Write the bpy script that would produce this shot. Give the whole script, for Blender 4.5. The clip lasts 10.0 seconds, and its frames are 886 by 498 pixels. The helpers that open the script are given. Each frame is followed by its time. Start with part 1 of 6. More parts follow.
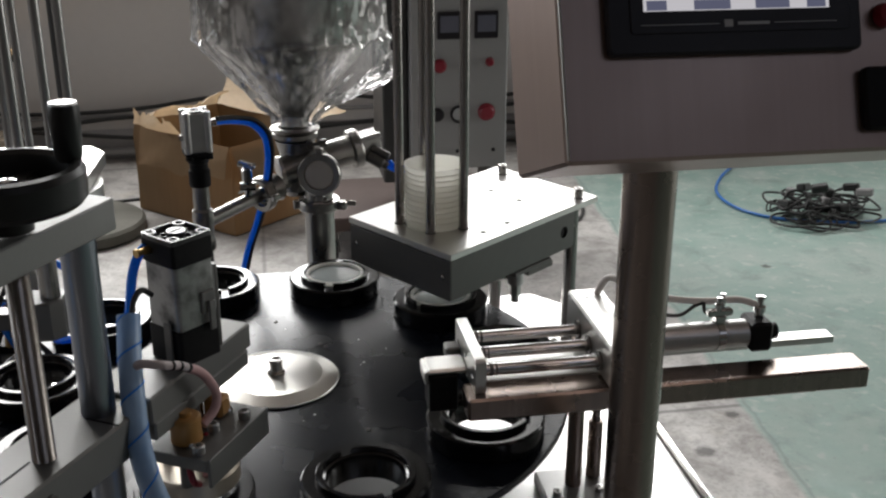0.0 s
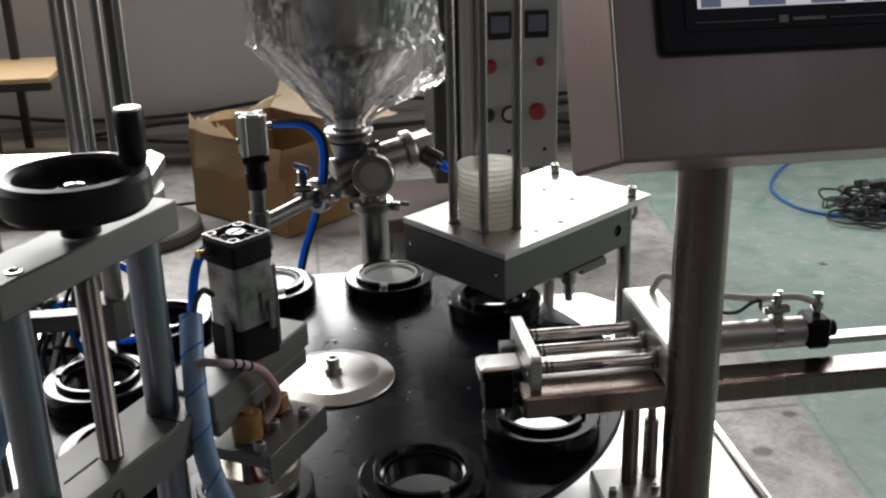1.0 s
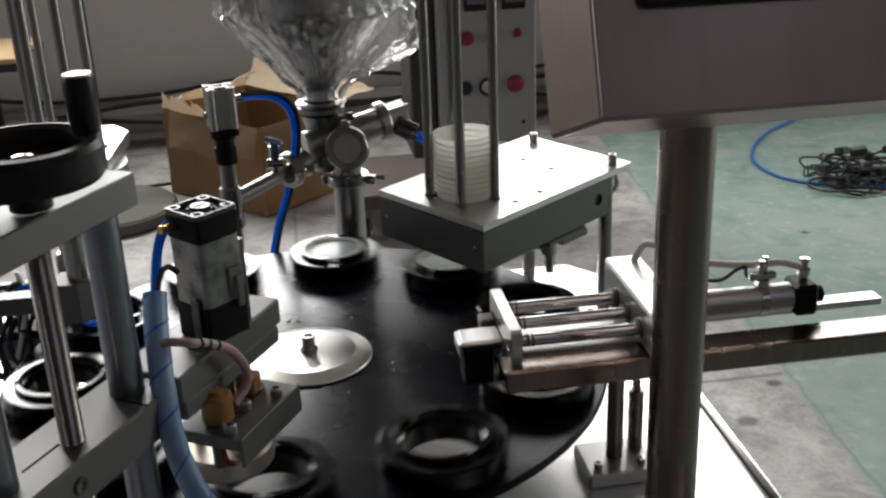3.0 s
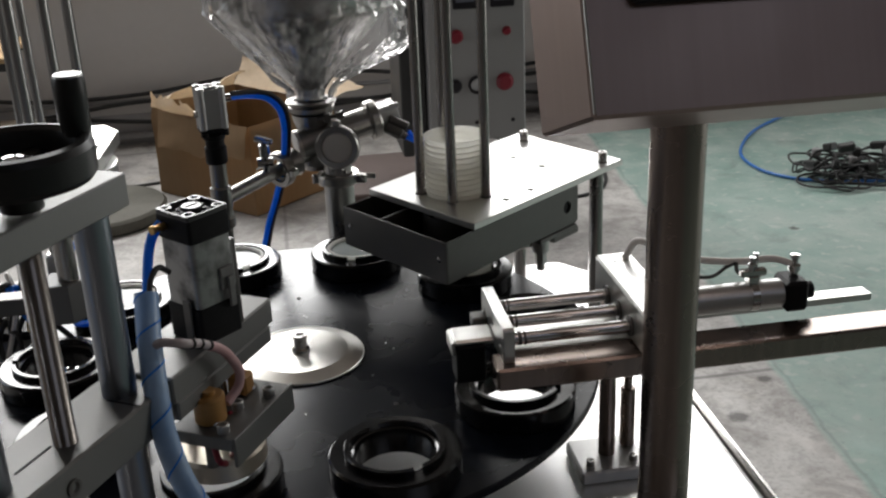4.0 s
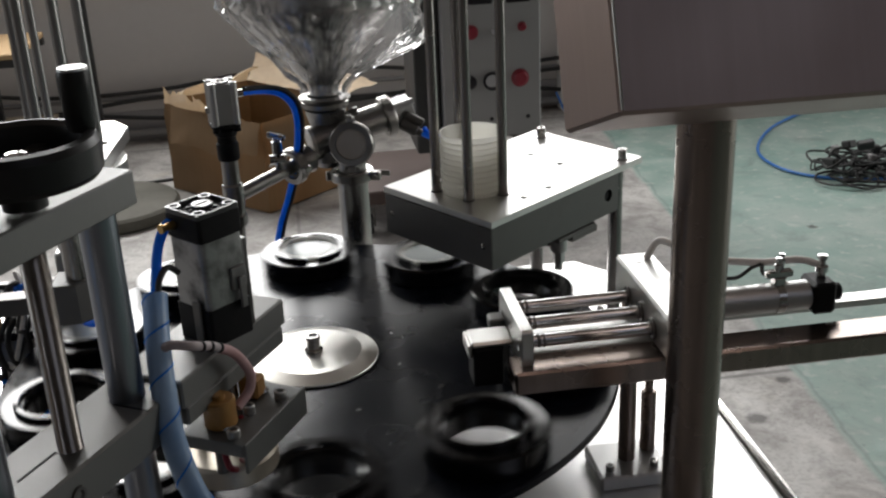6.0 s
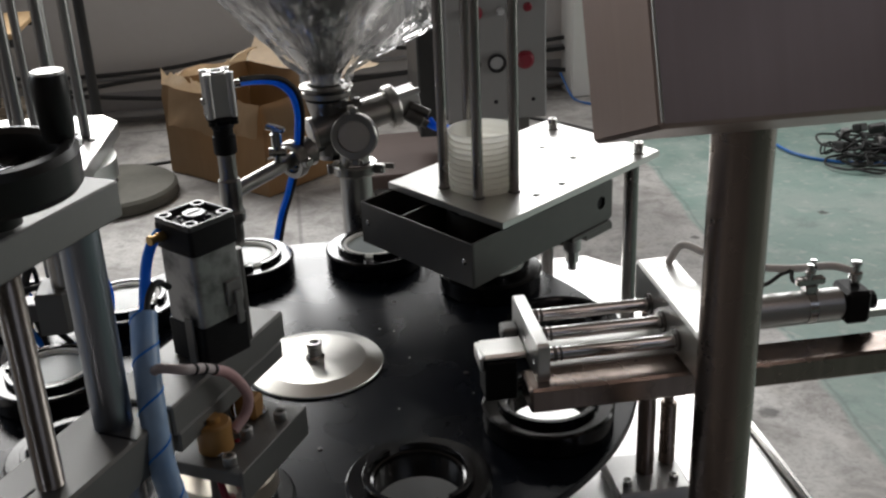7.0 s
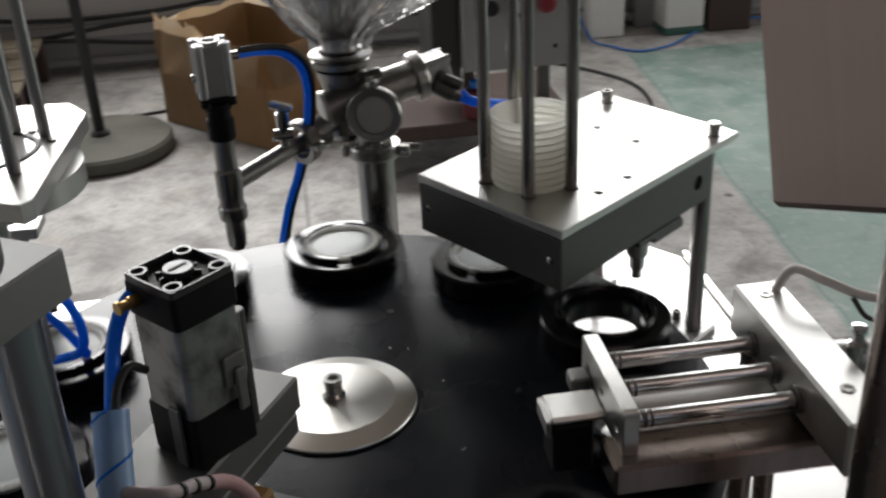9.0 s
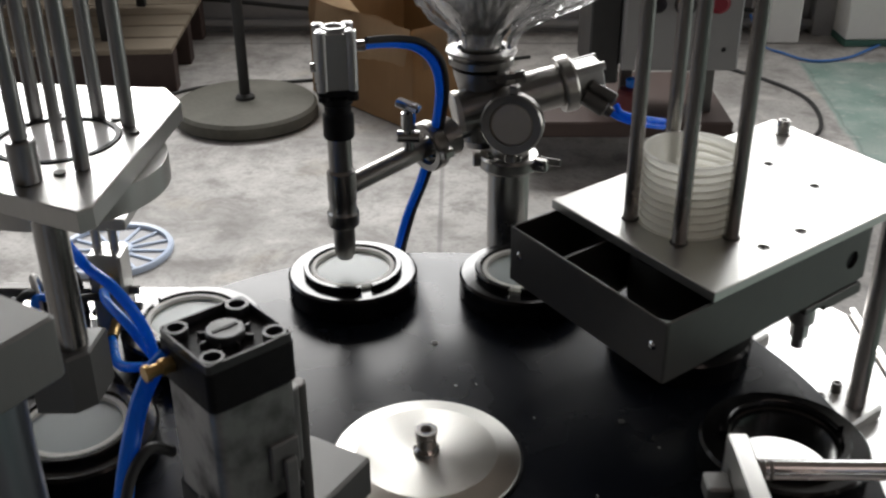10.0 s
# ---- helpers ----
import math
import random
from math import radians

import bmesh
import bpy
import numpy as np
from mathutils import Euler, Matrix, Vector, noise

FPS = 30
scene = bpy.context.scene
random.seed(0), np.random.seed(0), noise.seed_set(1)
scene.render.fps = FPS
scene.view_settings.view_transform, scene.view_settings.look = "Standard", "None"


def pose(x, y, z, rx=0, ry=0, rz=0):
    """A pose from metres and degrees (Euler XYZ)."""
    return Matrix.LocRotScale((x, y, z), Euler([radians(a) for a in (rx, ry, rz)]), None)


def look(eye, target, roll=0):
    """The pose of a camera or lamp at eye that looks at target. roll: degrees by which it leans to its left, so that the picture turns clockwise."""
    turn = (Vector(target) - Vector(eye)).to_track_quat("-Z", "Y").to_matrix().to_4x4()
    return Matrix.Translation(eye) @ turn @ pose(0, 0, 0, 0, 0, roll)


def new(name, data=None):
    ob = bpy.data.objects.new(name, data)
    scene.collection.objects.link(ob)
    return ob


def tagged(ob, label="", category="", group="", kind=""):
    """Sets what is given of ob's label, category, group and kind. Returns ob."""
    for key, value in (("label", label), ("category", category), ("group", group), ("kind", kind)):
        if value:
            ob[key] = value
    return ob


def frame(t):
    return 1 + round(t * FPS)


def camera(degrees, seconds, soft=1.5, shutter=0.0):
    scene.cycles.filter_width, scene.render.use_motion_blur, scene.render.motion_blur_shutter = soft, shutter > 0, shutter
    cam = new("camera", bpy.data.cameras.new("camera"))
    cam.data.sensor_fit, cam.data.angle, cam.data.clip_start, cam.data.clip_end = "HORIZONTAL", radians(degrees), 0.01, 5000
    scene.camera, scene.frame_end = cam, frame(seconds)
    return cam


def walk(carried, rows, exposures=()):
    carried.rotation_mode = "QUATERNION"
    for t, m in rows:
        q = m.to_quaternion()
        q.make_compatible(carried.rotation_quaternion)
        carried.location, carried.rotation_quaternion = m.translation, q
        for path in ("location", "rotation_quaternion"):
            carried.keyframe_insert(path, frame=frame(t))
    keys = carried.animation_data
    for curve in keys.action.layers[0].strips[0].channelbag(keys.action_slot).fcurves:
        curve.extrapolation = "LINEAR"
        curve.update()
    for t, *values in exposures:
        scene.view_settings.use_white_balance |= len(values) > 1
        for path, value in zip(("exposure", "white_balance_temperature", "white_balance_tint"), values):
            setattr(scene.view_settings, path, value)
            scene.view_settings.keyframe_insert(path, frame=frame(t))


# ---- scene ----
cam = camera(45.3, 10.0, soft=2.3, shutter=0.5)
PATH = [
    (0, (0.053, -0.086, 1.558), (0.371, 1.759, 0.852), -0.0),
    (0.5, (0.053, -0.085, 1.557), (0.355, 1.766, 0.862), -0.9),
    (1, (0.047, -0.096, 1.560), (0.270, 1.763, 0.857), -1.5),
    (1.5, (0.044, -0.093, 1.544), (0.268, 1.773, 0.859), -2.0),
    (2, (0.048, -0.089, 1.549), (0.236, 1.777, 0.856), -2.4),
    (2.5, (0.053, -0.072, 1.543), (0.266, 1.788, 0.839), -2.5),
    (3, (0.059, -0.059, 1.537), (0.312, 1.780, 0.794), -2.3),
    (3.2, (0.059, -0.059, 1.536), (0.330, 1.774, 0.783), -2.4),
    (4.5, (0.056, -0.059, 1.539), (0.327, 1.777, 0.794), -2.5),
    (5, (0.058, -0.055, 1.533), (0.318, 1.776, 0.773), -2.9),
    (5.5, (0.057, -0.044, 1.528), (0.307, 1.796, 0.786), -2.6),
    (7, (0.059, 0.060, 1.529), (0.302, 1.881, 0.737), -2.5),
    (7.5, (0.060, 0.137, 1.525), (0.328, 1.948, 0.721), -2.0),
    (8, (0.045, 0.218, 1.519), (0.367, 2.009, 0.691), -1.7),
    (8.5, (0.030, 0.277, 1.520), (0.353, 2.061, 0.676), -3.3),
    (9, (0.051, 0.333, 1.510), (0.279, 2.102, 0.606), -2.8),
    (9.5, (0.092, 0.406, 1.500), (0.108, 2.186, 0.589), -0.1),
    (10, (0.079, 0.501, 1.486), (0.049, 2.271, 0.555), -0.3),
]
walk(cam, [(t, look(eye, target, roll)) for t, eye, target, roll in PATH], exposures=((0.0, -0.13), (1.0, -0.18), (4.5, -0.27), (7.0, -0.32), (10.0, -0.33)))

# ---- world and light ----
world = bpy.data.worlds.new("world")
scene.world = world
world.use_nodes = True
_sky = world.node_tree.nodes.new("ShaderNodeTexSky")
_sky.sky_type = "NISHITA"
_sky.sun_disc = False
_sky.sun_elevation, _sky.sun_rotation, _sky.dust_density = radians(36), radians(-18), 1.0
world.node_tree.links.new(_sky.outputs[0], world.node_tree.nodes["Background"].inputs[0])
world.node_tree.nodes["Background"].inputs[1].default_value = 0.12


def area(name, m, w, h, power, colour):
    data = bpy.data.lights.new(name, "AREA")
    data.shape, data.size, data.size_y, data.energy, data.color = "RECTANGLE", w, h, power, colour
    ob = new(name, data)
    ob.matrix_world = m
    return ob


# daylight in the high window bands of the hall
area("window_light_left", look((-1.15, 5.72, 2.72), (-1.15, 2.0, 2.60)), 3.06, 1.84, 310, (1.0, 0.99, 0.975))
area("window_light_right", look((2.55, 5.76, 2.97), (2.45, 2.0, 2.6)), 3.06, 1.46, 180, (1.0, 0.985, 0.965))
area("window_light_side", look((-5.9, 3.2, 2.6), (0.0, 1.8, 1.0)), 4.0, 2.0, 38, (0.97, 0.98, 1.0))
area("door_light", look((7.4, 2.6, 1.7), (2.0, 3.0, 0.0)), 3.0, 3.2, 128, (1.0, 0.975, 0.94))
# added fill lamp behind the view, brightens the operator panel's face
area("panel_fill_light", look((3.4, -4.6, 4.86), (3.2, -4.4, 0.0)), 3.4, 3.4, 17, (1.0, 0.90, 0.84))

# ---- materials ----


def material(name, base, rough=0.5, metal=0.0, grain=0.0, scale=60.0, stretch=(1, 1, 1), bump=0.0, spots=0.0, spot_scale=6.0, spot_colour=None, rough_var=0.0, coat=0.0):
    m = bpy.data.materials.new(name)
    m.use_nodes = True
    n, l = m.node_tree.nodes, m.node_tree.links
    b = n["Principled BSDF"]
    b.inputs["Metallic"].default_value = metal
    b.inputs["Coat Weight"].default_value = coat
    co = n.new("ShaderNodeTexCoord")
    mp = n.new("ShaderNodeMapping")
    mp.inputs["Scale"].default_value = stretch
    l.new(co.outputs["Object"], mp.inputs[0])
    fine = n.new("ShaderNodeTexNoise")
    fine.inputs["Scale"].default_value, fine.inputs["Detail"].default_value = scale, 6
    l.new(mp.outputs[0], fine.inputs[0])
    wide = n.new("ShaderNodeTexNoise")
    wide.inputs["Scale"].default_value, wide.inputs["Detail"].default_value = spot_scale, 5
    l.new(co.outputs["Object"], wide.inputs[0])
    mix = n.new("ShaderNodeMix")
    mix.data_type = "RGBA"
    dark = tuple(c * (1 - grain) for c in base)
    mix.inputs["A"].default_value, mix.inputs["B"].default_value = (*dark, 1), (*[min(1, c * (1 + grain)) for c in base], 1)
    l.new(fine.outputs[0], mix.inputs["Factor"])
    out = mix.outputs["Result"]
    if spots:
        ramp = n.new("ShaderNodeMapRange")
        ramp.inputs[1].default_value, ramp.inputs[2].default_value, ramp.inputs[4].default_value = 0.45, 0.75, spots
        l.new(wide.outputs[0], ramp.inputs[0])
        two = n.new("ShaderNodeMix")
        two.data_type = "RGBA"
        two.inputs["B"].default_value = (*(spot_colour or tuple(c * 0.5 for c in base)), 1)
        l.new(ramp.outputs[0], two.inputs["Factor"])
        l.new(out, two.inputs["A"])
        out = two.outputs["Result"]
    l.new(out, b.inputs["Base Color"])
    rr = n.new("ShaderNodeMapRange")
    rr.inputs[3].default_value, rr.inputs[4].default_value = max(0.03, rough - rough_var), min(1, rough + rough_var)
    l.new(wide.outputs[0], rr.inputs[0])
    l.new(rr.outputs[0], b.inputs["Roughness"])
    if bump:
        bp = n.new("ShaderNodeBump")
        bp.inputs["Strength"].default_value, bp.inputs["Distance"].default_value = bump, 0.002
        l.new(fine.outputs[0], bp.inputs["Height"])
        l.new(bp.outputs[0], b.inputs["Normal"])
    return m


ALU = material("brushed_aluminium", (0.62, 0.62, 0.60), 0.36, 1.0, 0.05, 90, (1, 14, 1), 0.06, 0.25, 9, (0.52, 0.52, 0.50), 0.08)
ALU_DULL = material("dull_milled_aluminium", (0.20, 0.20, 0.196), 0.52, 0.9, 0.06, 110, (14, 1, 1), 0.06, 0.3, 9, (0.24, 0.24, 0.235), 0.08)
ALU_MATT = material("anodised_aluminium", (0.50, 0.50, 0.49), 0.42, 0.9, 0.05, 140, (1, 1, 1), 0.05, 0.2, 12, None, 0.06)
STEEL = material("stainless_steel", (0.46, 0.45, 0.435), 0.22, 1.0, 0.06, 120, (1, 1, 0.05), 0.04, 0.2, 15, (0.42, 0.40, 0.38), 0.07)
SHEET = material("brushed_sheet", (0.50, 0.47, 0.45), 0.40, 1.0, 0.05, 160, (0.04, 1, 1), 0.05, 0.3, 4, (0.40, 0.37, 0.35), 0.08)
# brushed grain made strong, its vertical streaks paint reflected highlights on the column
COLMAT = material("brushed_tube_highlights", (0.250, 0.203, 0.178), 0.27, 1.0, 0.28, 120, (1, 1, 0.04), 0.04, 0.35, 15, (0.21, 0.185, 0.17), 0.06)
PANELMAT = material("brushed_panel_sheet", (0.355, 0.280, 0.253), 0.40, 0.85, 0.08, 130, (1, 1, 0.035), 0.06, 0.5, 5, (0.32, 0.235, 0.220), 0.12)
FILLER = material("satin_stainless", (0.33, 0.32, 0.305), 0.30, 1.0, 0.05, 120, (1, 1, 0.1), 0.03, 0.3, 18, (0.28, 0.265, 0.25), 0.07)
HOPPERMAT = material("satin_hopper_sheet", (0.66, 0.65, 0.63), 0.26, 1.0, 0.2, 50, (1, 1, 0.05), 0.03, 0.3, 7, (0.5, 0.49, 0.475), 0.07)
POSTMAT = material("ground_post_steel", (0.29, 0.31, 0.345), 0.30, 1.0, 0.35, 110, (1, 1, 0.012), 0.08, 0.2, 15, (0.30, 0.305, 0.315), 0.06)
CHROME = material("chromed_rod", (0.50, 0.50, 0.50), 0.12, 1.0, 0.02, 80, (1, 1, 1), 0.0, 0.1, 20, None, 0.04)
DARKSTEEL = material("dark_sheet_steel", (0.13, 0.125, 0.12), 0.42, 0.7, 0.08, 60, (1, 1, 1), 0.05, 0.35, 10, (0.09, 0.085, 0.08), 0.1)
TABLE_BLACK = material("black_plastic_plate", (0.0055, 0.0075, 0.0125), 0.27, 0.0, 0.3, 45, (1, 1, 1), 0.0, 0.5, 9, (0.008, 0.009, 0.012), 0.11)
HOLDER_BLACK = material("black_acetal", (0.006, 0.006, 0.007), 0.18, 0.0, 0.2, 120, (1, 1, 1), 0.0, 0.4, 20, (0.010, 0.010, 0.010), 0.05)
RUBBER = material("black_bakelite", (0.012, 0.012, 0.012), 0.38, 0.0, 0.2, 150, (1, 1, 1), 0.05, 0.3, 25, (0.025, 0.024, 0.023), 0.1)
BLACKCAP = material("black_cast_cap", (0.010, 0.010, 0.011), 0.5, 0.0, 0.3, 220, (1, 1, 1), 0.1, 0.3, 30, (0.020, 0.020, 0.019), 0.1)
WHITE_CUP = material("white_polypropylene", (0.93, 0.922, 0.885), 0.38, 0.0, 0.03, 40, (1, 1, 1), 0.02, 0.15, 10, (0.90, 0.895, 0.88), 0.05)
GREY_CUP = material("grey_product", (0.33, 0.37, 0.362), 0.26, 0.0, 0.03, 40, (1, 1, 1), 0.02, 0.2, 12, (0.25, 0.28, 0.275), 0.05)
BLUE = material("blue_air_tube", (0.010, 0.25, 0.85), 0.28, 0.0, 0.1, 40, (1, 1, 1), 0.0, 0.2, 30, (0.01, 0.18, 0.70), 0.05)
PALEBLUE = material("spiral_wrap", (0.33, 0.48, 0.70), 0.35, 0.0, 0.15, 70, (1, 1, 1), 0.04, 0.6, 25, (0.12, 0.28, 0.60), 0.08)
WHITEHOSE = material("white_braided_sleeve", (0.76, 0.74, 0.71), 0.5, 0.0, 0.15, 160, (1, 1, 1), 0.1, 0.4, 18, (0.45, 0.42, 0.42), 0.08)
PINKHOSE = material("pinkish_sleeve", (0.50, 0.30, 0.30), 0.5, 0.0, 0.15, 160, (1, 1, 1), 0.1, 0.4, 18, (0.55, 0.45, 0.44), 0.08)
BRASS = material("brass", (0.55, 0.38, 0.16), 0.32, 1.0, 0.1, 90, (1, 1, 1), 0.04, 0.3, 25, (0.35, 0.22, 0.08), 0.1)
AMBER = material("amber_plastic", (0.38, 0.20, 0.06), 0.4, 0.0, 0.15, 90, (1, 1, 1), 0.04, 0.3, 25, (0.25, 0.12, 0.04), 0.1)
RED = material("red_plastic", (0.20, 0.006, 0.020), 0.35, 0.0, 0.1, 50, (1, 1, 1), 0.0, 0.2, 20, None, 0.05)
GREYPAINT = material("grey_cabinet_paint", (0.25, 0.245, 0.245), 0.45, 0.0, 0.04, 200, (1, 1, 1), 0.04, 0.25, 3, (0.21, 0.205, 0.205), 0.06)
WALL = material("painted_plaster", (0.54, 0.52, 0.505), 0.8, 0.0, 0.04, 30, (1, 1, 1), 0.15, 0.35, 0.9, (0.47, 0.46, 0.45), 0.08)
SKIRT = material("grey_skirting_paint", (0.30, 0.29, 0.29), 0.7, 0.0, 0.1, 25, (1, 1, 1), 0.1, 0.5, 2.0, (0.20, 0.19, 0.19), 0.08)
CEMENT = material("bare_cement_render", (0.27, 0.24, 0.22), 0.85, 0.0, 0.1, 25, (1, 1, 1), 0.15, 0.4, 1.1, (0.20, 0.18, 0.165), 0.06)
CEIL = material("ceiling_sheet", (0.13, 0.105, 0.09), 0.8, 0.0, 0.05, 20, (1, 1, 1), 0.0, 0.3, 0.6, None, 0.05)
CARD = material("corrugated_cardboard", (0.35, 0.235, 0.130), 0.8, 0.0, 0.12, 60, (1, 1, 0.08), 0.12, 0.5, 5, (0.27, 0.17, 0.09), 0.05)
# pale torn board, lightened further to paint window light onto upturned flaps
CARD_PALE_LIT = material("pale_lit_cardboard", (0.74, 0.62, 0.47), 0.8, 0.0, 0.12, 50, (1, 1, 1), 0.12, 0.4, 5, (0.58, 0.44, 0.29), 0.05)
WOOD = material("plywood_board", (0.50, 0.34, 0.18), 0.6, 0.0, 0.2, 30, (1, 12, 1), 0.1, 0.4, 3, (0.38, 0.24, 0.11), 0.08)
CASTIRON = material("dusty_cast_iron", (0.085, 0.082, 0.066), 0.65, 0.2, 0.3, 60, (1, 1, 1), 0.25, 0.75, 5, (0.15, 0.142, 0.122), 0.1)
CABLE = material("black_cable", (0.014, 0.014, 0.014), 0.55, 0.0, 0.2, 50, (1, 1, 1), 0.0, 0.3, 9, (0.05, 0.05, 0.05), 0.1)
FADEDBLUE = material("translucent_blue_plastic", (0.58, 0.66, 0.80), 0.3, 0.0, 0.1, 20, (1, 1, 1), 0.0, 0.4, 9, (0.45, 0.58, 0.8), 0.08)
BEZEL = material("screen_bezel", (0.015, 0.013, 0.016), 0.35, 0.0, 0.1, 90, (1, 1, 1), 0.02, 0.3, 12, (0.025, 0.022, 0.026), 0.08)
DARKWOOD = material("dark_red_painted_wood", (0.055, 0.032, 0.026), 0.6, 0.0, 0.2, 30, (1, 6, 1), 0.1, 0.4, 4, (0.035, 0.022, 0.018), 0.08)
GREENMAT = material("dark_green_paint", (0.05, 0.13, 0.10), 0.5, 0.0, 0.1, 30)
DARKRED = material("dark_red_paint", (0.12, 0.012, 0.016), 0.5, 0.0, 0.2, 40, (1, 1, 1), 0.05, 0.4, 9, (0.07, 0.01, 0.01), 0.1)
PALEGREY = material("pale_grey_print", (0.45, 0.45, 0.46), 0.5)
LIDWHITE = material("white_lid_stock", (0.86, 0.86, 0.85), 0.16, 0.0, 0.02, 60, (1, 1, 1), 0.02, 0.1, 12, (0.80, 0.80, 0.79), 0.05)
DISCMAT = material("satin_end_disc", (0.62, 0.59, 0.55), 0.5, 0.85, 0.06, 80, (1, 1, 1), 0.03, 0.3, 30, (0.52, 0.49, 0.46), 0.06)
PALLETWOOD = material("weathered_pallet_board", (0.26, 0.215, 0.16), 0.75, 0.0, 0.25, 30, (1, 12, 1), 0.15, 0.5, 4, (0.17, 0.14, 0.105), 0.08)
HOSEBLUE = material("pale_blue_hose", (0.04, 0.17, 0.50), 0.35, 0.0, 0.1, 40, (1, 1, 1), 0.0, 0.3, 9, (0.03, 0.11, 0.36), 0.06)
YELLOW = material("yellow_label", (0.40, 0.33, 0.08), 0.5, 0.0, 0.1, 60)


for _m in (GREY_CUP,):
    _b = _m.node_tree.nodes["Principled BSDF"]
    _b.inputs["Subsurface Weight"].default_value, _b.inputs["Subsurface Radius"].default_value, _b.inputs["Subsurface Scale"].default_value = 0.6, (1, 0.95, 0.85), 0.012


for _m, _v in ((BLACKCAP, 0.12), (RUBBER, 0.35), (TABLE_BLACK, 0.21), (HOLDER_BLACK, 0.42), (GREY_CUP, 0.12), (BEZEL, 0.2)):
    _m.node_tree.nodes["Principled BSDF"].inputs["Specular IOR Level"].default_value = _v


def lit_through(m, share, colour=(1.0, 0.995, 0.965)):
    """Thin plastic that lets part of the light through."""
    n, l = m.node_tree.nodes, m.node_tree.links
    tr, mix = n.new("ShaderNodeBsdfTranslucent"), n.new("ShaderNodeMixShader")
    tr.inputs[0].default_value, mix.inputs[0].default_value = (*colour, 1), share
    l.new(n["Principled BSDF"].outputs[0], mix.inputs[1])
    l.new(tr.outputs[0], mix.inputs[2])
    l.new(mix.outputs[0], n["Material Output"].inputs[0])


lit_through(WHITE_CUP, 0.65)
lit_through(BLUE, 0.40, (0.02, 0.34, 0.95))


def glow(name, colour, strength):
    m = bpy.data.materials.new(name)
    m.use_nodes = True
    b = m.node_tree.nodes["Principled BSDF"]
    b.inputs["Base Color"].default_value = (0.02, 0.02, 0.02, 1)
    b.inputs["Emission Color"].default_value = (*colour, 1)
    b.inputs["Emission Strength"].default_value = strength
    return m


SCREEN_WHITE = glow("screen_page", (0.72, 0.70, 0.74), 0.75)
SCREEN_BLUE = glow("screen_buttons", (0.17, 0.18, 0.28), 0.55)


def film_material():
    m = bpy.data.materials.new("clear_stretch_film")
    m.use_nodes = True
    n, l = m.node_tree.nodes, m.node_tree.links
    n.remove(n["Principled BSDF"])
    clear, gloss, mix = n.new("ShaderNodeBsdfTransparent"), n.new("ShaderNodeBsdfGlossy"), n.new("ShaderNodeMixShader")
    clear.inputs[0].default_value = (0.965, 0.965, 0.97, 1)
    gloss.inputs["Roughness"].default_value = 0.05
    co, wave, noi, bp = n.new("ShaderNodeTexCoord"), n.new("ShaderNodeTexNoise"), n.new("ShaderNodeTexVoronoi"), n.new("ShaderNodeBump")
    mp = n.new("ShaderNodeMapping")
    mp.inputs["Scale"].default_value = (1, 1, 0.55)
    l.new(co.outputs["Object"], mp.inputs[0])
    wave.noise_type = "RIDGED_MULTIFRACTAL"
    wave.inputs["Scale"].default_value, wave.inputs["Detail"].default_value, wave.inputs["Distortion"].default_value = 15, 4, 0.9
    l.new(mp.outputs[0], wave.inputs[0])
    bp.inputs["Strength"].default_value, bp.inputs["Distance"].default_value = 1.0, 0.010
    l.new(wave.outputs[0], bp.inputs["Height"])
    l.new(bp.outputs[0], gloss.inputs["Normal"])
    fr = n.new("ShaderNodeFresnel")
    fr.inputs[0].default_value = 1.45
    l.new(bp.outputs[0], fr.inputs["Normal"])
    mul = n.new("ShaderNodeMath")
    mul.operation = "MULTIPLY_ADD"
    mul.inputs[1].default_value, mul.inputs[2].default_value = 1.2, 0.035
    l.new(fr.outputs[0], mul.inputs[0])
    l.new(mul.outputs[0], mix.inputs[0])
    l.new(clear.outputs[0], mix.inputs[1])
    l.new(gloss.outputs[0], mix.inputs[2])
    haze, mix2 = n.new("ShaderNodeBsdfTranslucent"), n.new("ShaderNodeMixShader")
    haze.inputs[0].default_value, mix2.inputs[0].default_value = (0.9, 0.9, 0.9, 1), 0.06
    l.new(mix.outputs[0], mix2.inputs[1])
    l.new(haze.outputs[0], mix2.inputs[2])
    l.new(mix2.outputs[0], n["Material Output"].inputs[0])
    return m


FILM = film_material()


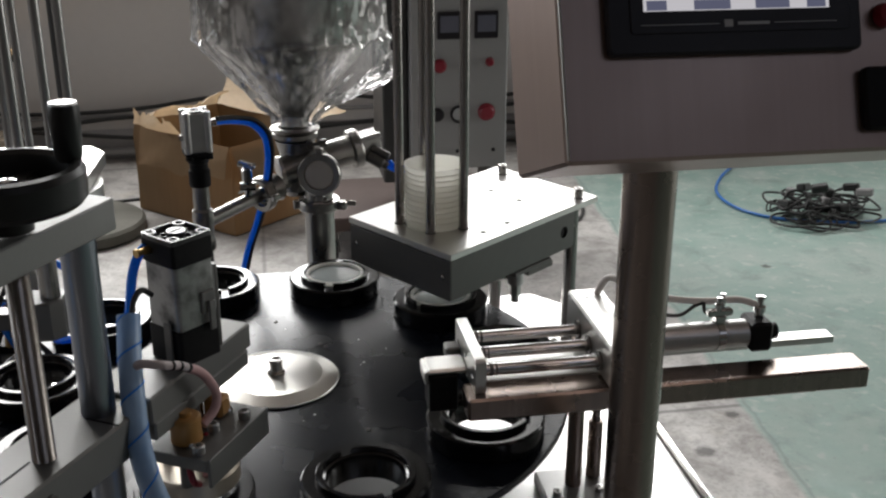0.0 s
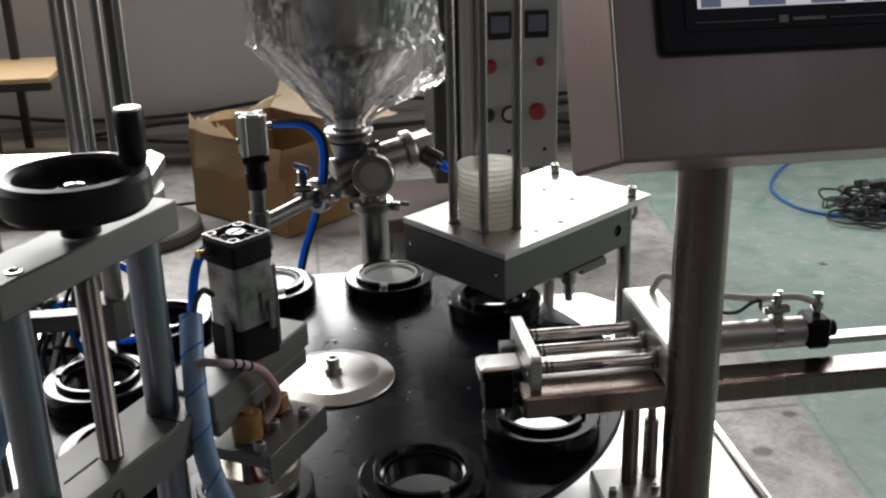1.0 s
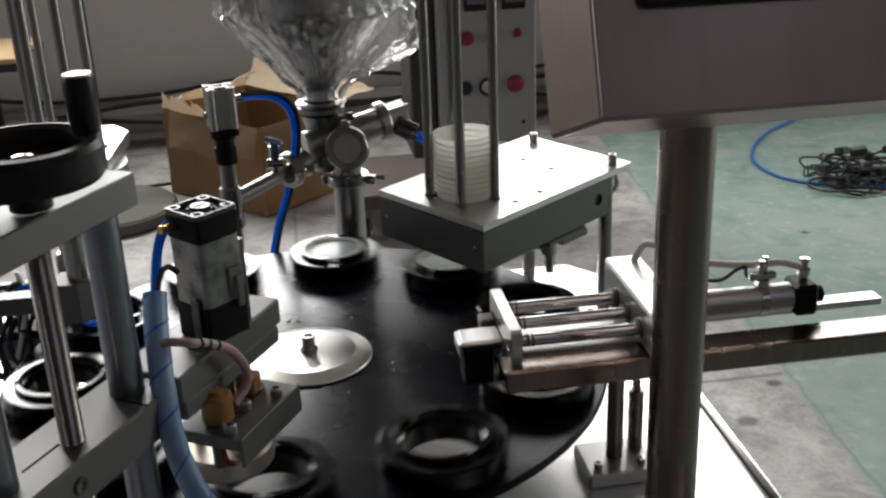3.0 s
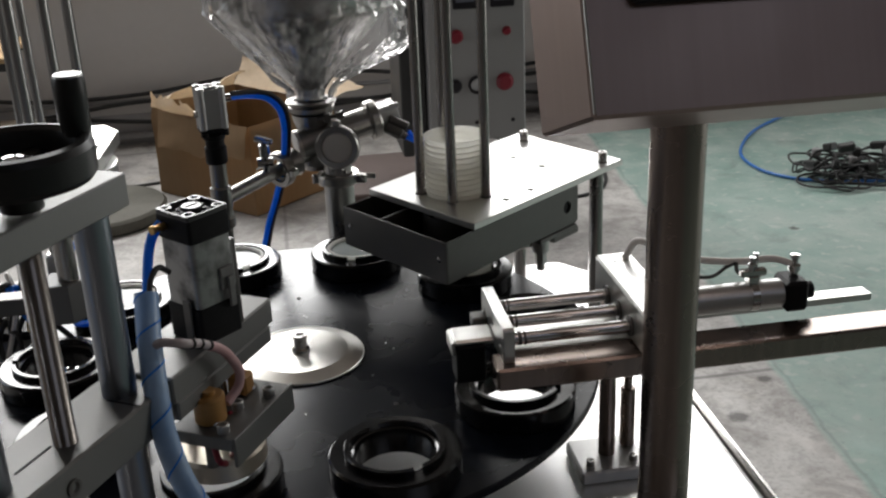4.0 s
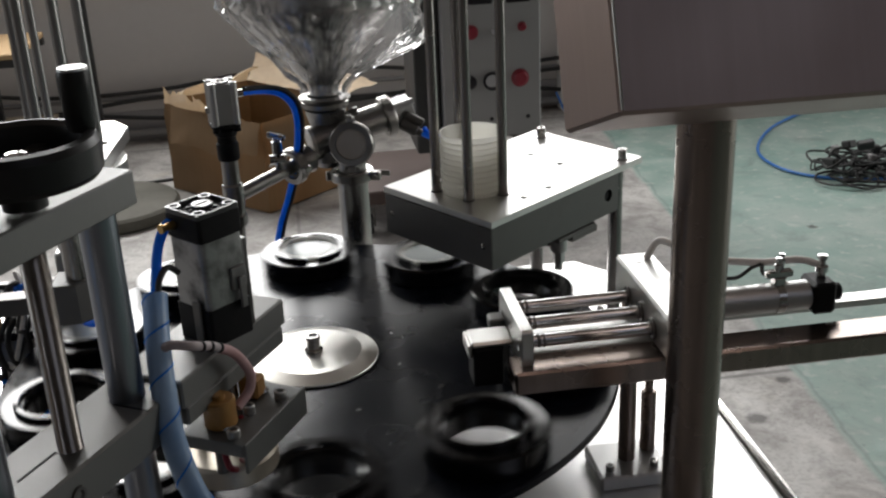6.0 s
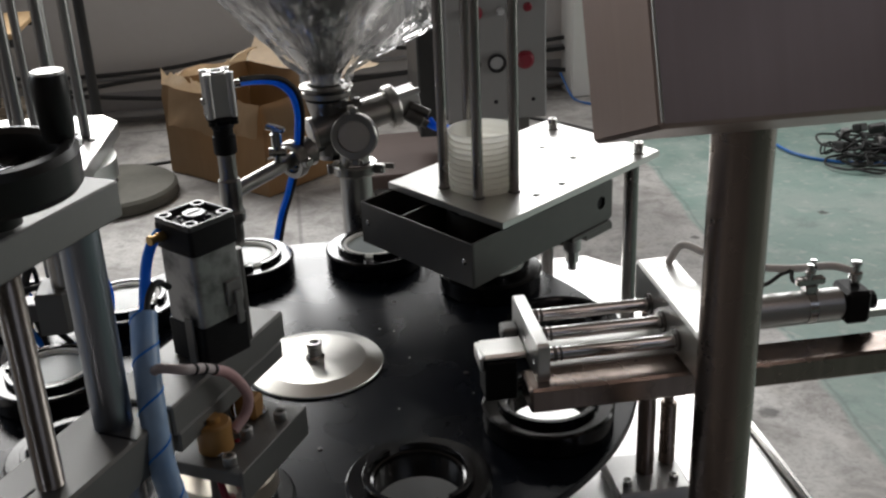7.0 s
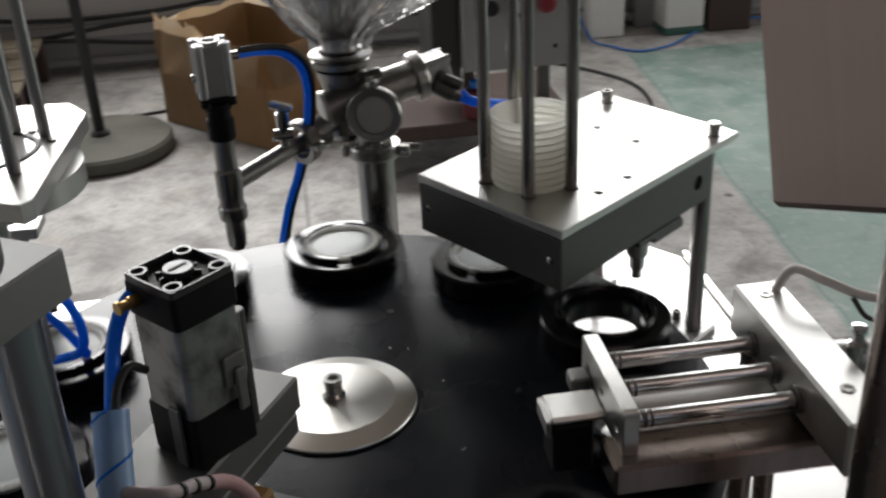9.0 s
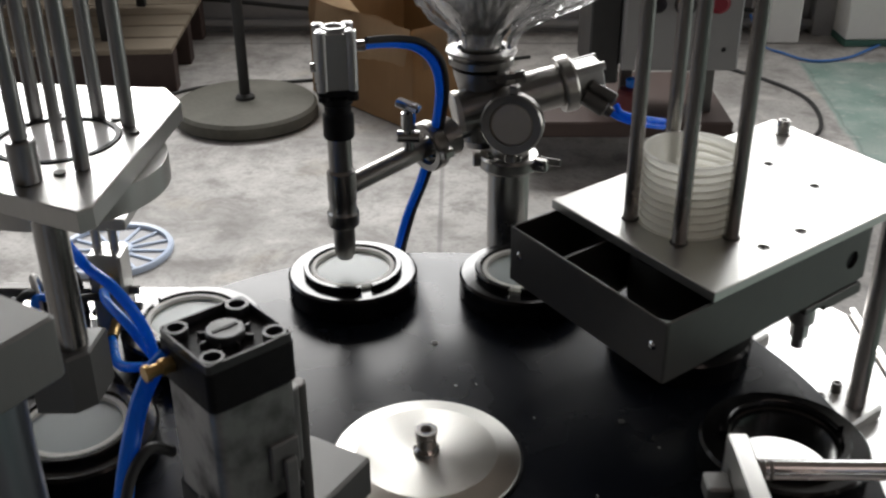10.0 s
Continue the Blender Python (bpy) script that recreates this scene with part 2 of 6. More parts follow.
def floor_material():
    """Worn grey concrete, with green floor paint beyond a slightly slanting, ragged edge."""
    m = bpy.data.materials.new("factory_floor")
    m.use_nodes = True
    n, l = m.node_tree.nodes, m.node_tree.links
    b = n["Principled BSDF"]
    co = n.new("ShaderNodeTexCoord")

    def noise_at(scale, detail=6):
        x = n.new("ShaderNodeTexNoise")
        x.inputs["Scale"].default_value, x.inputs["Detail"].default_value = scale, detail
        l.new(co.outputs["Object"], x.inputs[0])
        return x.outputs[0]

    def ramp(src, a, c, lo=0.0, hi=1.0):
        r = n.new("ShaderNodeMapRange")
        r.inputs[1].default_value, r.inputs[2].default_value, r.inputs[3].default_value, r.inputs[4].default_value = a, c, lo, hi
        l.new(src, r.inputs[0])
        return r.outputs[0]

    def mix(fac, a, c):
        x = n.new("ShaderNodeMix")
        x.data_type = "RGBA"
        for sock, v in (("A", a), ("B", c)):
            if isinstance(v, tuple):
                x.inputs[sock].default_value = (*v, 1)
            else:
                l.new(v, x.inputs[sock])
        l.new(fac, x.inputs["Factor"])
        return x.outputs["Result"]

    def calc(op, a, c):
        x = n.new("ShaderNodeMath")
        x.operation = op
        for i, v in enumerate((a, c)):
            if isinstance(v, (int, float)):
                x.inputs[i].default_value = v
            else:
                l.new(v, x.inputs[i])
        return x.outputs[0]

    big, mid, fine = noise_at(1.3), noise_at(7, 8), noise_at(70, 4)
    grey = mix(ramp(big, 0.35, 0.65), (0.33, 0.32, 0.305), (0.53, 0.515, 0.495))
    grey = mix(ramp(mid, 0.50, 0.70, 0, 0.65), grey, (0.21, 0.20, 0.19))
    grey = mix(ramp(fine, 0.50, 0.72, 0, 0.6), grey, (0.25, 0.235, 0.22))
    grey = mix(ramp(noise_at(3.1), 0.60, 0.72, 0, 0.45), grey, (0.42, 0.36, 0.27))
    green = mix(ramp(mid, 0.4, 0.7), (0.205, 0.31, 0.272), (0.34, 0.415, 0.38))
    green = mix(ramp(big, 0.5, 0.66, 0, 0.55), green, (0.33, 0.37, 0.345))
    green = mix(ramp(fine, 0.60, 0.72, 0, 0.45), green, (0.15, 0.19, 0.175))
    green = mix(ramp(noise_at(19, 8), 0.57, 0.68, 0, 0.6), green, (0.43, 0.46, 0.435))
    grey = mix(ramp(noise_at(24, 8), 0.54, 0.72, 0, 0.40), grey, (0.18, 0.172, 0.165))
    sep = n.new("ShaderNodeSeparateXYZ")
    l.new(co.outputs["Object"], sep.inputs[0])
    edge = calc("SUBTRACT", sep.outputs[0], calc("MULTIPLY", sep.outputs[1], 0.075))
    edge = calc("ADD", edge, calc("MULTIPLY", mid, 0.05))
    # saw-cut joint across the concrete
    jy = calc("ABSOLUTE", calc("SUBTRACT", calc("FRACT", calc("MULTIPLY", calc("ADD", sep.outputs[1], -1.08), 0.345), 0), 0.5), 0)
    grey = mix(ramp(jy, 0.0015, 0.004, 0.75, 0.0), grey, (0.12, 0.115, 0.11))
    jx = calc("ABSOLUTE", calc("SUBTRACT", sep.outputs[0], 0.02), 0)
    grey = mix(ramp(jx, 0.004, 0.010, 0.6, 0.0), grey, (0.15, 0.145, 0.14))
    far = calc("ADD", sep.outputs[1], calc("MULTIPLY", mid, 0.06))
    fac = calc("MULTIPLY", ramp(edge, 1.235, 1.255), ramp(far, 5.16, 5.18, 1.0, 0.0))
    grime = n.new("ShaderNodeTexNoise")
    grime.inputs["Scale"].default_value, grime.inputs["Detail"].default_value, grime.inputs["Roughness"].default_value, grime.inputs["Distortion"].default_value = 5.5, 9, 0.72, 0.6
    l.new(co.outputs["Object"], grime.inputs[0])
    grey = mix(ramp(grime.outputs[0], 0.50, 0.64, 0, 0.62), grey, (0.17, 0.155, 0.145))
    grey = mix(ramp(grime.outputs[0], 0.30, 0.46, 0.60, 0), grey, (0.66, 0.63, 0.60))
    green = mix(ramp(grime.outputs[0], 0.53, 0.66, 0, 0.40), green, (0.12, 0.165, 0.15))
    # dark line of old paint along the edge
    green = mix(ramp(calc("ABSOLUTE", calc("SUBTRACT", edge, 1.262), 0), 0.002, 0.008, 0.35, 0.0), green, (0.12, 0.15, 0.14))
    # single dark spots
    for sx, sy, sr in ((1.358, 2.480, 0.026), (1.99, 3.575, 0.022), (1.20, 2.30, 0.035), (1.44, 3.46, 0.020), (1.72, 2.05, 0.03)):
        d = calc("ADD", calc("POWER", calc("SUBTRACT", sep.outputs[0], sx), 2.0), calc("POWER", calc("SUBTRACT", sep.outputs[1], sy), 2.0))
        d = calc("ADD", calc("SQRT", d, 0), calc("MULTIPLY", calc("SUBTRACT", fine, 0.5), 0.035))
        spot = ramp(d, sr * 0.5, sr, 0.85, 0.0)
        grey = mix(spot, grey, (0.055, 0.05, 0.045))
        green = mix(spot, green, (0.055, 0.06, 0.052))
    col = mix(fac, grey, green)
    l.new(col, b.inputs["Base Color"])
    l.new(ramp(mid, 0.3, 0.7, 0.42, 0.75), b.inputs["Roughness"])
    bp = n.new("ShaderNodeBump")
    bp.inputs["Strength"].default_value, bp.inputs["Distance"].default_value = 0.25, 0.004
    l.new(mid, bp.inputs["Height"])
    l.new(bp.outputs[0], b.inputs["Normal"])
    return m


FLOOR = floor_material()

# ---- mesh helpers ----


def bm_box(x0, x1, y0, y1, z0, z1, bevel=0.0, seg=1):
    bm = bmesh.new()
    bmesh.ops.create_cube(bm, size=1, matrix=Matrix.LocRotScale(((x0 + x1) / 2, (y0 + y1) / 2, (z0 + z1) / 2), None, (x1 - x0, y1 - y0, z1 - z0)))
    if bevel:
        bmesh.ops.bevel(bm, geom=bm.edges[:], offset=bevel, segments=seg, profile=0.5, affect="EDGES")
    return bm


def bm_turn(profile, seg=40, start=0.0, sweep=360.0):
    """A profile of (radius, height) turned about z; the profile runs as one closed loop when it spans less than a full turn."""
    bm = bmesh.new()
    full = sweep >= 360
    steps = seg if full else seg + 1
    rings = []
    for i in range(steps):
        a = radians(start + sweep * i / seg)
        rings.append([bm.verts.new((r * math.cos(a), r * math.sin(a), z)) for r, z in profile])
    k = len(profile)
    for i in range(seg):
        a, b = rings[i], rings[(i + 1) % steps]
        for j in range(k if not full else k - 1):
            q = (a[j], b[j], b[(j + 1) % k], a[(j + 1) % k])
            bm.faces.new(q)
    if not full:
        bm.faces.new(rings[0])
        bm.faces.new(rings[-1][::-1])
    bmesh.ops.remove_doubles(bm, verts=bm.verts[:], dist=1e-6)
    bmesh.ops.recalc_face_normals(bm, faces=bm.faces[:])
    return bm


def bm_rod(p, q, r, r2=None, seg=24, bevel=0.0):
    """A capped rod from p to q, with its rims broken by a bevel."""
    p, q = Vector(p), Vector(q)
    r2 = r if r2 is None else r2
    h = (q - p).length
    e = min(bevel, h * 0.3)
    prof = [(0, 0), (r - e, 0), (r, e), (r2, h - e), (r2 - e, h), (0, h)] if e else [(0, 0), (r, 0), (r2, h), (0, h)]
    bm = bm_turn(prof, seg)
    m = Matrix.Translation(p) @ (q - p).to_track_quat("Z", "Y").to_matrix().to_4x4()
    bmesh.ops.transform(bm, matrix=m, verts=bm.verts[:])
    return bm


def smooth_path(points, each=8):
    pts = [Vector(p) for p in points]
    pts = [pts[0] * 2 - pts[1]] + pts + [pts[-1] * 2 - pts[-2]]
    out = []
    for i in range(1, len(pts) - 2):
        a, b, c, d = pts[i - 1 : i + 3]
        for s in range(each):
            t = s / each
            out.append(0.5 * ((2 * b) + (c - a) * t + (2 * a - 5 * b + 4 * c - d) * t * t + (3 * b - a - 3 * c + d) * t * t * t))
    out.append(pts[-2])
    return out


def bm_hose(points, r, seg=16, each=8):
    path = smooth_path(points, each)
    bm = bmesh.new()
    rings, side = [], None
    for i, p in enumerate(path):
        way = (path[min(i + 1, len(path) - 1)] - path[max(i - 1, 0)]).normalized()
        side = way.orthogonal() if side is None else side - way * side.dot(way)
        side.normalize()
        up = way.cross(side)
        rings.append([bm.verts.new(p + (side * math.cos(2 * math.pi * k / seg) + up * math.sin(2 * math.pi * k / seg)) * r) for k in range(seg)])
    for a, b in zip(rings, rings[1:]):
        for k in range(seg):
            bm.faces.new((a[k], a[(k + 1) % seg], b[(k + 1) % seg], b[k]))
    bm.faces.new(rings[0][::-1])
    bm.faces.new(rings[-1])
    return bm


def circle(x, y, r, seg=40):
    return [(x + r * math.cos(2 * math.pi * i / seg), y + r * math.sin(2 * math.pi * i / seg)) for i in range(seg)]


def bm_plate(outlines, z0, z1, bevel=0.0):
    """A flat plate between two heights: the first outline with the others as holes through it."""
    cu = bpy.data.curves.new("outline", "CURVE")
    cu.dimensions, cu.fill_mode, cu.extrude, cu.bevel_depth, cu.offset = "2D", "BOTH", (z1 - z0) / 2 - bevel, bevel, -bevel
    cu.bevel_resolution = 0
    for pts in outlines:
        sp = cu.splines.new("POLY")
        sp.points.add(len(pts) - 1)
        for k, (x, y) in zip(sp.points, pts):
            k.co = (x, y, 0, 1)
        sp.use_cyclic_u = True
    ob = bpy.data.objects.new("outline", cu)
    me = bpy.data.meshes.new_from_object(ob)
    bm = bmesh.new()
    bm.from_mesh(me)
    bmesh.ops.remove_doubles(bm, verts=bm.verts[:], dist=1e-6)
    bmesh.ops.translate(bm, vec=(0, 0, (z0 + z1) / 2), verts=bm.verts[:])
    bpy.data.objects.remove(ob)
    bpy.data.curves.remove(cu)
    bpy.data.meshes.remove(me)
    return bm


def rounded(x0, x1, y0, y1, r, seg=5):
    out = []
    for cx, cy, a0 in ((x1 - r, y1 - r, 0), (x0 + r, y1 - r, 90), (x0 + r, y0 + r, 180), (x1 - r, y0 + r, 270)):
        out += [(cx + r * math.cos(radians(a0 + 90 * i / seg)), cy + r * math.sin(radians(a0 + 90 * i / seg))) for i in range(seg + 1)]
    return out


def moved(bm, m):
    bmesh.ops.transform(bm, matrix=m, verts=bm.verts[:])
    return bm


def joined(*bms):
    out = bms[0]
    for b in bms[1:]:
        me = bpy.data.meshes.new("tmp")
        b.to_mesh(me)
        out.from_mesh(me)
        b.free()
        bpy.data.meshes.remove(me)
    return out


def mesh_of(name, bm, mat, sharp=25):
    me = bpy.data.meshes.new(name)
    bm.to_mesh(me)
    bm.free()
    me.materials.append(mat)
    me.polygons.foreach_set("use_smooth", [True] * len(me.polygons))
    me.set_sharp_from_angle(angle=radians(sharp))
    return me


def part(name, bm, mat, parent, label="", sharp=25):
    ob = new(name, mesh_of(name, bm, mat, sharp))
    ob.parent = parent
    if label:
        tagged(ob, label)
    return ob


def thing(name, m, label, category, group="", kind=""):
    ob = new(name)
    ob.empty_display_size = 0.05
    ob.matrix_world = m
    return tagged(ob, label, category, group, kind)


def single(name, bm, mat, label, category="", kind="", m=None):
    ob = new(name, mesh_of(name, bm, mat))
    if m is not None:
        ob.matrix_world = m
    return tagged(ob, label, category, "", kind)


def screw(parent, x, y, z, r=0.006, h=0.007, mat=None, name="bolt"):
    """A socket-head screw standing on z."""
    bm = bm_turn([(0, h * 0.45), (r * 0.5, h * 0.45), (r * 0.52, h), (r * 0.9, h), (r, h * 0.88), (r, 0), (0, 0)], 16)
    return part(name, moved(bm, Matrix.Translation((x, y, z))), mat or STEEL, parent)

# ---- the hall ----
HALL = (-6.0, 7.5, -11.0, 5.65, 4.8)


def hall():
    x0, x1, y0, y1, h = HALL
    single("floor", bm_box(x0 - 0.3, x1 + 0.3, y0 - 0.3, y1 + 0.3, -0.2, 0.0), FLOOR, "worn grey concrete floor with a green painted area", "floor", "structure")
    back = joined(bm_box(x0, x1, y1, y1 + 0.24, 0, 1.75), bm_box(0.4, x1, y1, y1 + 0.24, 1.75, 2.2), bm_box(x0, -2.7, y1, y1 + 0.24, 1.75, 2.2), bm_box(x0, x1, y1, y1 + 0.24, 3.75, h), bm_box(x0, -2.7, y1, y1 + 0.24, 2.2, 3.75), bm_box(0.4, 1.0, y1, y1 + 0.24, 2.2, 3.75), bm_box(4.1, x1, y1, y1 + 0.24, 2.2, 3.75))
    single("wall_north", back, WALL, "off-white plastered factory wall with high window openings", "wall", "structure")
    left = joined(bm_box(x0 - 0.24, x0, y0, y1, 0, 1.6), bm_box(x0 - 0.24, x0, y0, y1, 3.6, h), bm_box(x0 - 0.24, x0, y0, 1.2, 1.6, 3.6), bm_box(x0 - 0.24, x0, 5.2, y1, 1.6, 3.6))
    single("wall_west", left, CEMENT, "bare grey cement factory wall with a window opening", "wall", "structure")
    right = joined(bm_box(x1, x1 + 0.24, y0, 1.1, 0, h), bm_box(x1, x1 + 0.24, 4.1, y1, 0, h), bm_box(x1, x1 + 0.24, 1.1, 4.1, 3.3, h))
    single("wall_east", right, CEMENT, "bare grey cement factory wall with a wide doorway", "wall", "structure")
    single("wall_south", bm_box(x0, x1, y0 - 0.24, y0, 0, h), CEMENT, "bare dark cement factory wall", "wall", "structure")
    # unseen ceiling, with a gap added to let the fill lamp through
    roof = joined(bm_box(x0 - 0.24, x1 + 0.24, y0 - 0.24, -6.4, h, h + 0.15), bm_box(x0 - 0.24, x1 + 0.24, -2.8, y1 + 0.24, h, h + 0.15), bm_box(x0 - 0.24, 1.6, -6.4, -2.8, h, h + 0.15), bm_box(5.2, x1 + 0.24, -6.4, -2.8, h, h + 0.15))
    single("ceiling", roof, CEIL, "dim brownish sheet ceiling with an added, unseen opening for a fill lamp", "ceiling", "structure")
    single("baseboard", bm_box(x0, x1, y1 - 0.012, y1, 0, 0.16, 0.003), SKIRT, "dark grey scuffed painted skirting", "skirting", "structure")


hall()

# ---- turntable machine: base ----
HX, HY, TOP = 0.049, 1.295, 0.845
DECK = 0.70


def machine_base():
    t = thing("machine_base", pose(0, 0, 0), "stainless steel machine base with a bright deck plate on low feet", "machine base")
    out = [(-0.60, 0.62), (0.60, 0.62), (0.63, 0.65), (0.63, 1.80), (0.575, 1.87), (-0.55, 1.87), (-0.60, 1.82)]
    part("deck_plate", bm_plate([out], DECK - 0.012, DECK, 0.0015), DECKMAT, t, "bright brushed metal deck")
    part("deck_rim", bm_box(0.632, 0.640, 0.62, 1.80, DECK - 0.05, DECK + 0.012, 0.002), STEEL, t)
    part("deck_rim", bm_box(-0.608, -0.602, 0.62, 1.82, DECK - 0.05, DECK + 0.012, 0.002), STEEL, t)
    part("body", bm_box(-0.57, 0.60, 0.66, 1.83, 0.10, DECK - 0.013, 0.004), SHEET, t, "brushed stainless cabinet body")
    for x in (-0.5, 0.53):
        for y in (0.72, 1.76):
            part("foot", joined(bm_rod((x, y, 0.0), (x, y, 0.02), 0.035, bevel=0.004), bm_rod((x, y, 0.02), (x, y, 0.10), 0.011)), DARKSTEEL, t)
    return t


DECKMAT = material("deck_aluminium", (0.78, 0.78, 0.77), 0.30, 0.85, 0.04, 70, (1, 10, 1), 0.05, 0.3, 5, (0.66, 0.66, 0.65), 0.08)
machine_base()


def turntable():
    t = thing("turntable", pose(HX, HY, TOP), "round black plastic indexing table with ten cup holders", "turntable")
    holes = [circle(0.33 * math.cos(radians(36 * k)), 0.33 * math.sin(radians(36 * k)), 0.0635, 40) for k in range(10)]
    part("table_plate", bm_plate([circle(0, 0, 0.417, 120)] + holes, -0.012, 0.0, 0.0015), TABLE_BLACK, t)
    part("spindle", bm_rod((0, 0, DECK - TOP + 0.001), (0, 0, -0.012), 0.06), STEEL, t)
    disc = bm_turn([(0, 0.0), (0.088, 0.0), (0.089, 0.002), (0.088, 0.0035), (0.066, 0.0095), (0, 0.0095)], 96)
    part("hub_disc", disc, HUBMAT, t, "spun bright metal hub disc", 5.5)
    part("hub_rim", bm_turn([(0.0895, -0.0006), (0.0915, -0.0006), (0.0915, 0.0012), (0.0895, 0.0012), (0.0895, -0.0006)], 96), BLACKCAP, t, "thin dark gap ring under the disc")
    knob = bm_turn([(0, 0.0085), (0.0125, 0.0085), (0.0125, 0.013), (0.0095, 0.016), (0.0095, 0.026), (0.0105, 0.028), (0.0105, 0.034), (0.006, 0.034), (0.0055, 0.030), (0, 0.030)], 28)
    part("hub_screw", knob, STEEL, t)
    for k in range(10):
        a = radians(36 * k)
        m = Matrix.Translation((0.33 * math.cos(a), 0.33 * math.sin(a), 0.0005)) @ Matrix.Rotation(a, 4, "Z")
        ring = bm_turn([(0.0630, 0.0), (0.075, 0.0), (0.0768, 0.002), (0.0768, 0.026), (0.0740, 0.029), (0.0500, 0.029), (0.0475, 0.0275), (0.0465, 0.024), (0.0465, -0.004), (0.0615, -0.004), (0.0622, 0.0), (0.0630, 0.0)], 56)
        h = part("cup_holder", moved(ring, m), HOLDER_BLACK, t)
        for s in (12, 192):
            lip = bm_turn([(0.0515, 0.0285), (0.0585, 0.0285), (0.0585, 0.035), (0.0575, 0.0362), (0.0525, 0.0362), (0.0515, 0.035)], 30, s, 166)
            part("rim_segment", moved(lip, m), HOLDER_BLACK, h)
    # small screw heads set in the plate
    for r, a in ((0.20, 18), (0.20, 90), (0.20, 162), (0.20, 234), (0.20, 306), (0.122, 52), (0.126, 58)):
        screw(t, r * math.cos(radians(a)), r * math.sin(radians(a)), 0.0, 0.0032, 0.0016, DARKSTEEL)
    random.seed(21)
    bits = []
    for k in range(10):
        r, a = random.uniform(0.10, 0.24), random.uniform(0, 6.28)
        bits.append(moved(bm_box(-0.0013, 0.0013, -0.0006, 0.0006, 0.0, 0.0006), pose(r * math.cos(a), r * math.sin(a), 0.0003, 0, 0, random.uniform(0, 180)) @ Matrix.Scale(random.uniform(0.4, 1.3), 4)))
    tagged(part("plastic_shavings", joined(*bits), WHITE_CUP, t, "tiny white plastic shavings"), kind="stuff")
    return t


HUBMAT = material("spun_aluminium", (0.68, 0.67, 0.63), 0.34, 1.0, 0.03, 60, (6, 1, 1), 0.02, 0.15, 20, (0.58, 0.57, 0.535), 0.06)
_n, _l = HUBMAT.node_tree.nodes, HUBMAT.node_tree.links
_tan = _n.new("ShaderNodeTangent")
_tan.direction_type, _tan.axis = "RADIAL", "Z"
_l.new(_tan.outputs[0], _n["Principled BSDF"].inputs["Tangent"])
_n["Principled BSDF"].inputs["Anisotropic"].default_value = 0.75
TABLE = turntable()


# ---- cups ----
def stack_cup_mesh():
    """The upper part of a nested cup, as far as it shows in the stack."""
    out = [(0.0462, 0.0512), (0.0466, 0.052), (0.0470, 0.0595), (0.0488, 0.0600), (0.0494, 0.0612), (0.0488, 0.0624), (0.0463, 0.0624)]
    inn = [(0.0456, 0.060), (0.0453, 0.052), (0.0451, 0.0512), (0.0462, 0.0512)]
    return bm_turn(out + inn, 48)


def cup_mesh():
    out = [(0, 0), (0.0385, 0), (0.0400, 0.002), (0.0448, 0.052), (0.0452, 0.060), (0.0492, 0.060), (0.0496, 0.0612), (0.0492, 0.0624), (0.0445, 0.0624)]
    inn = [(0.0438, 0.060), (0.0436, 0.052), (0.0390, 0.003), (0, 0.003)]
    return bm_turn(out + inn, 48)


CUP_ME = None


def cup(label):
    """A cup whose pivot lies on the turntable's axis, so that it swings round with it."""
    global CUP_ME
    t = thing("cup", pose(HX, HY, 0), label, "cup")
    if CUP_ME is None:
        CUP_ME = mesh_of("cup_shell", moved(cup_mesh(), Matrix.Translation((0.33, 0, 0))), WHITE_CUP)
    ob = new("cup_shell", CUP_ME)
    ob.parent = t
    return t


SEAT_Z = 0.8175
CUPS = {}
for start, words in ((72, "white plastic cup filled to the rim, seated in a black holder"), (36, "white plastic cup part filled, seated in a black holder"), (0, "white plastic cup seated in a black holder"), (-36, "white plastic cup seated in a black holder"), (-72, "white plastic cup at the foot of the stack"), (-108, "white plastic cup at the foot of the stack")):
    CUPS[start] = cup(words)
    part("seal_film", moved(bm_turn([(0, 0.0), (0.0432, 0.0), (0.0434, 0.0006), (0, 0.0010)], 40), Matrix.Translation((0.33, 0, 0.0575))), GREY_CUP, CUPS[start], "smooth greyish product surface")


def cup_stack():
    """The white stack between the guide rods, seen cups one by one."""
    me = None
    for k in range(-1, 10):
        ob = new("cup", None)
        tagged(ob, "white ribbed plastic cup nested in a tall stack", "cup", "stack of cups")
        ob.matrix_world = pose(CX, CY, PLATE_Z - 0.046 + 0.0085 * k, 0, 0, 23 * k)
        if me is None:
            me = mesh_of("cup_shell", stack_cup_mesh(), WHITE_CUP)
        s = new("cup_shell", me)
        s.parent = ob
        STACK.append((ob, ob.matrix_world.copy()))


PLATE_Z = 1.006
CX, CY = 0.311, 1.482
STACK = []
cup_stack()


RODSTEEL = material("ground_rod_steel", (0.30, 0.285, 0.275), 0.26, 1.0, 0.06, 120, (1, 1, 0.04), 0.04, 0.25, 15, (0.24, 0.225, 0.215), 0.06)

# ---- cup dispenser: plate on posts, guide rods and a sliding tray ----
LID = pose(0.309, 1.329, 0, 0, 0, 38.4)
LID_IN = LID.inverted()


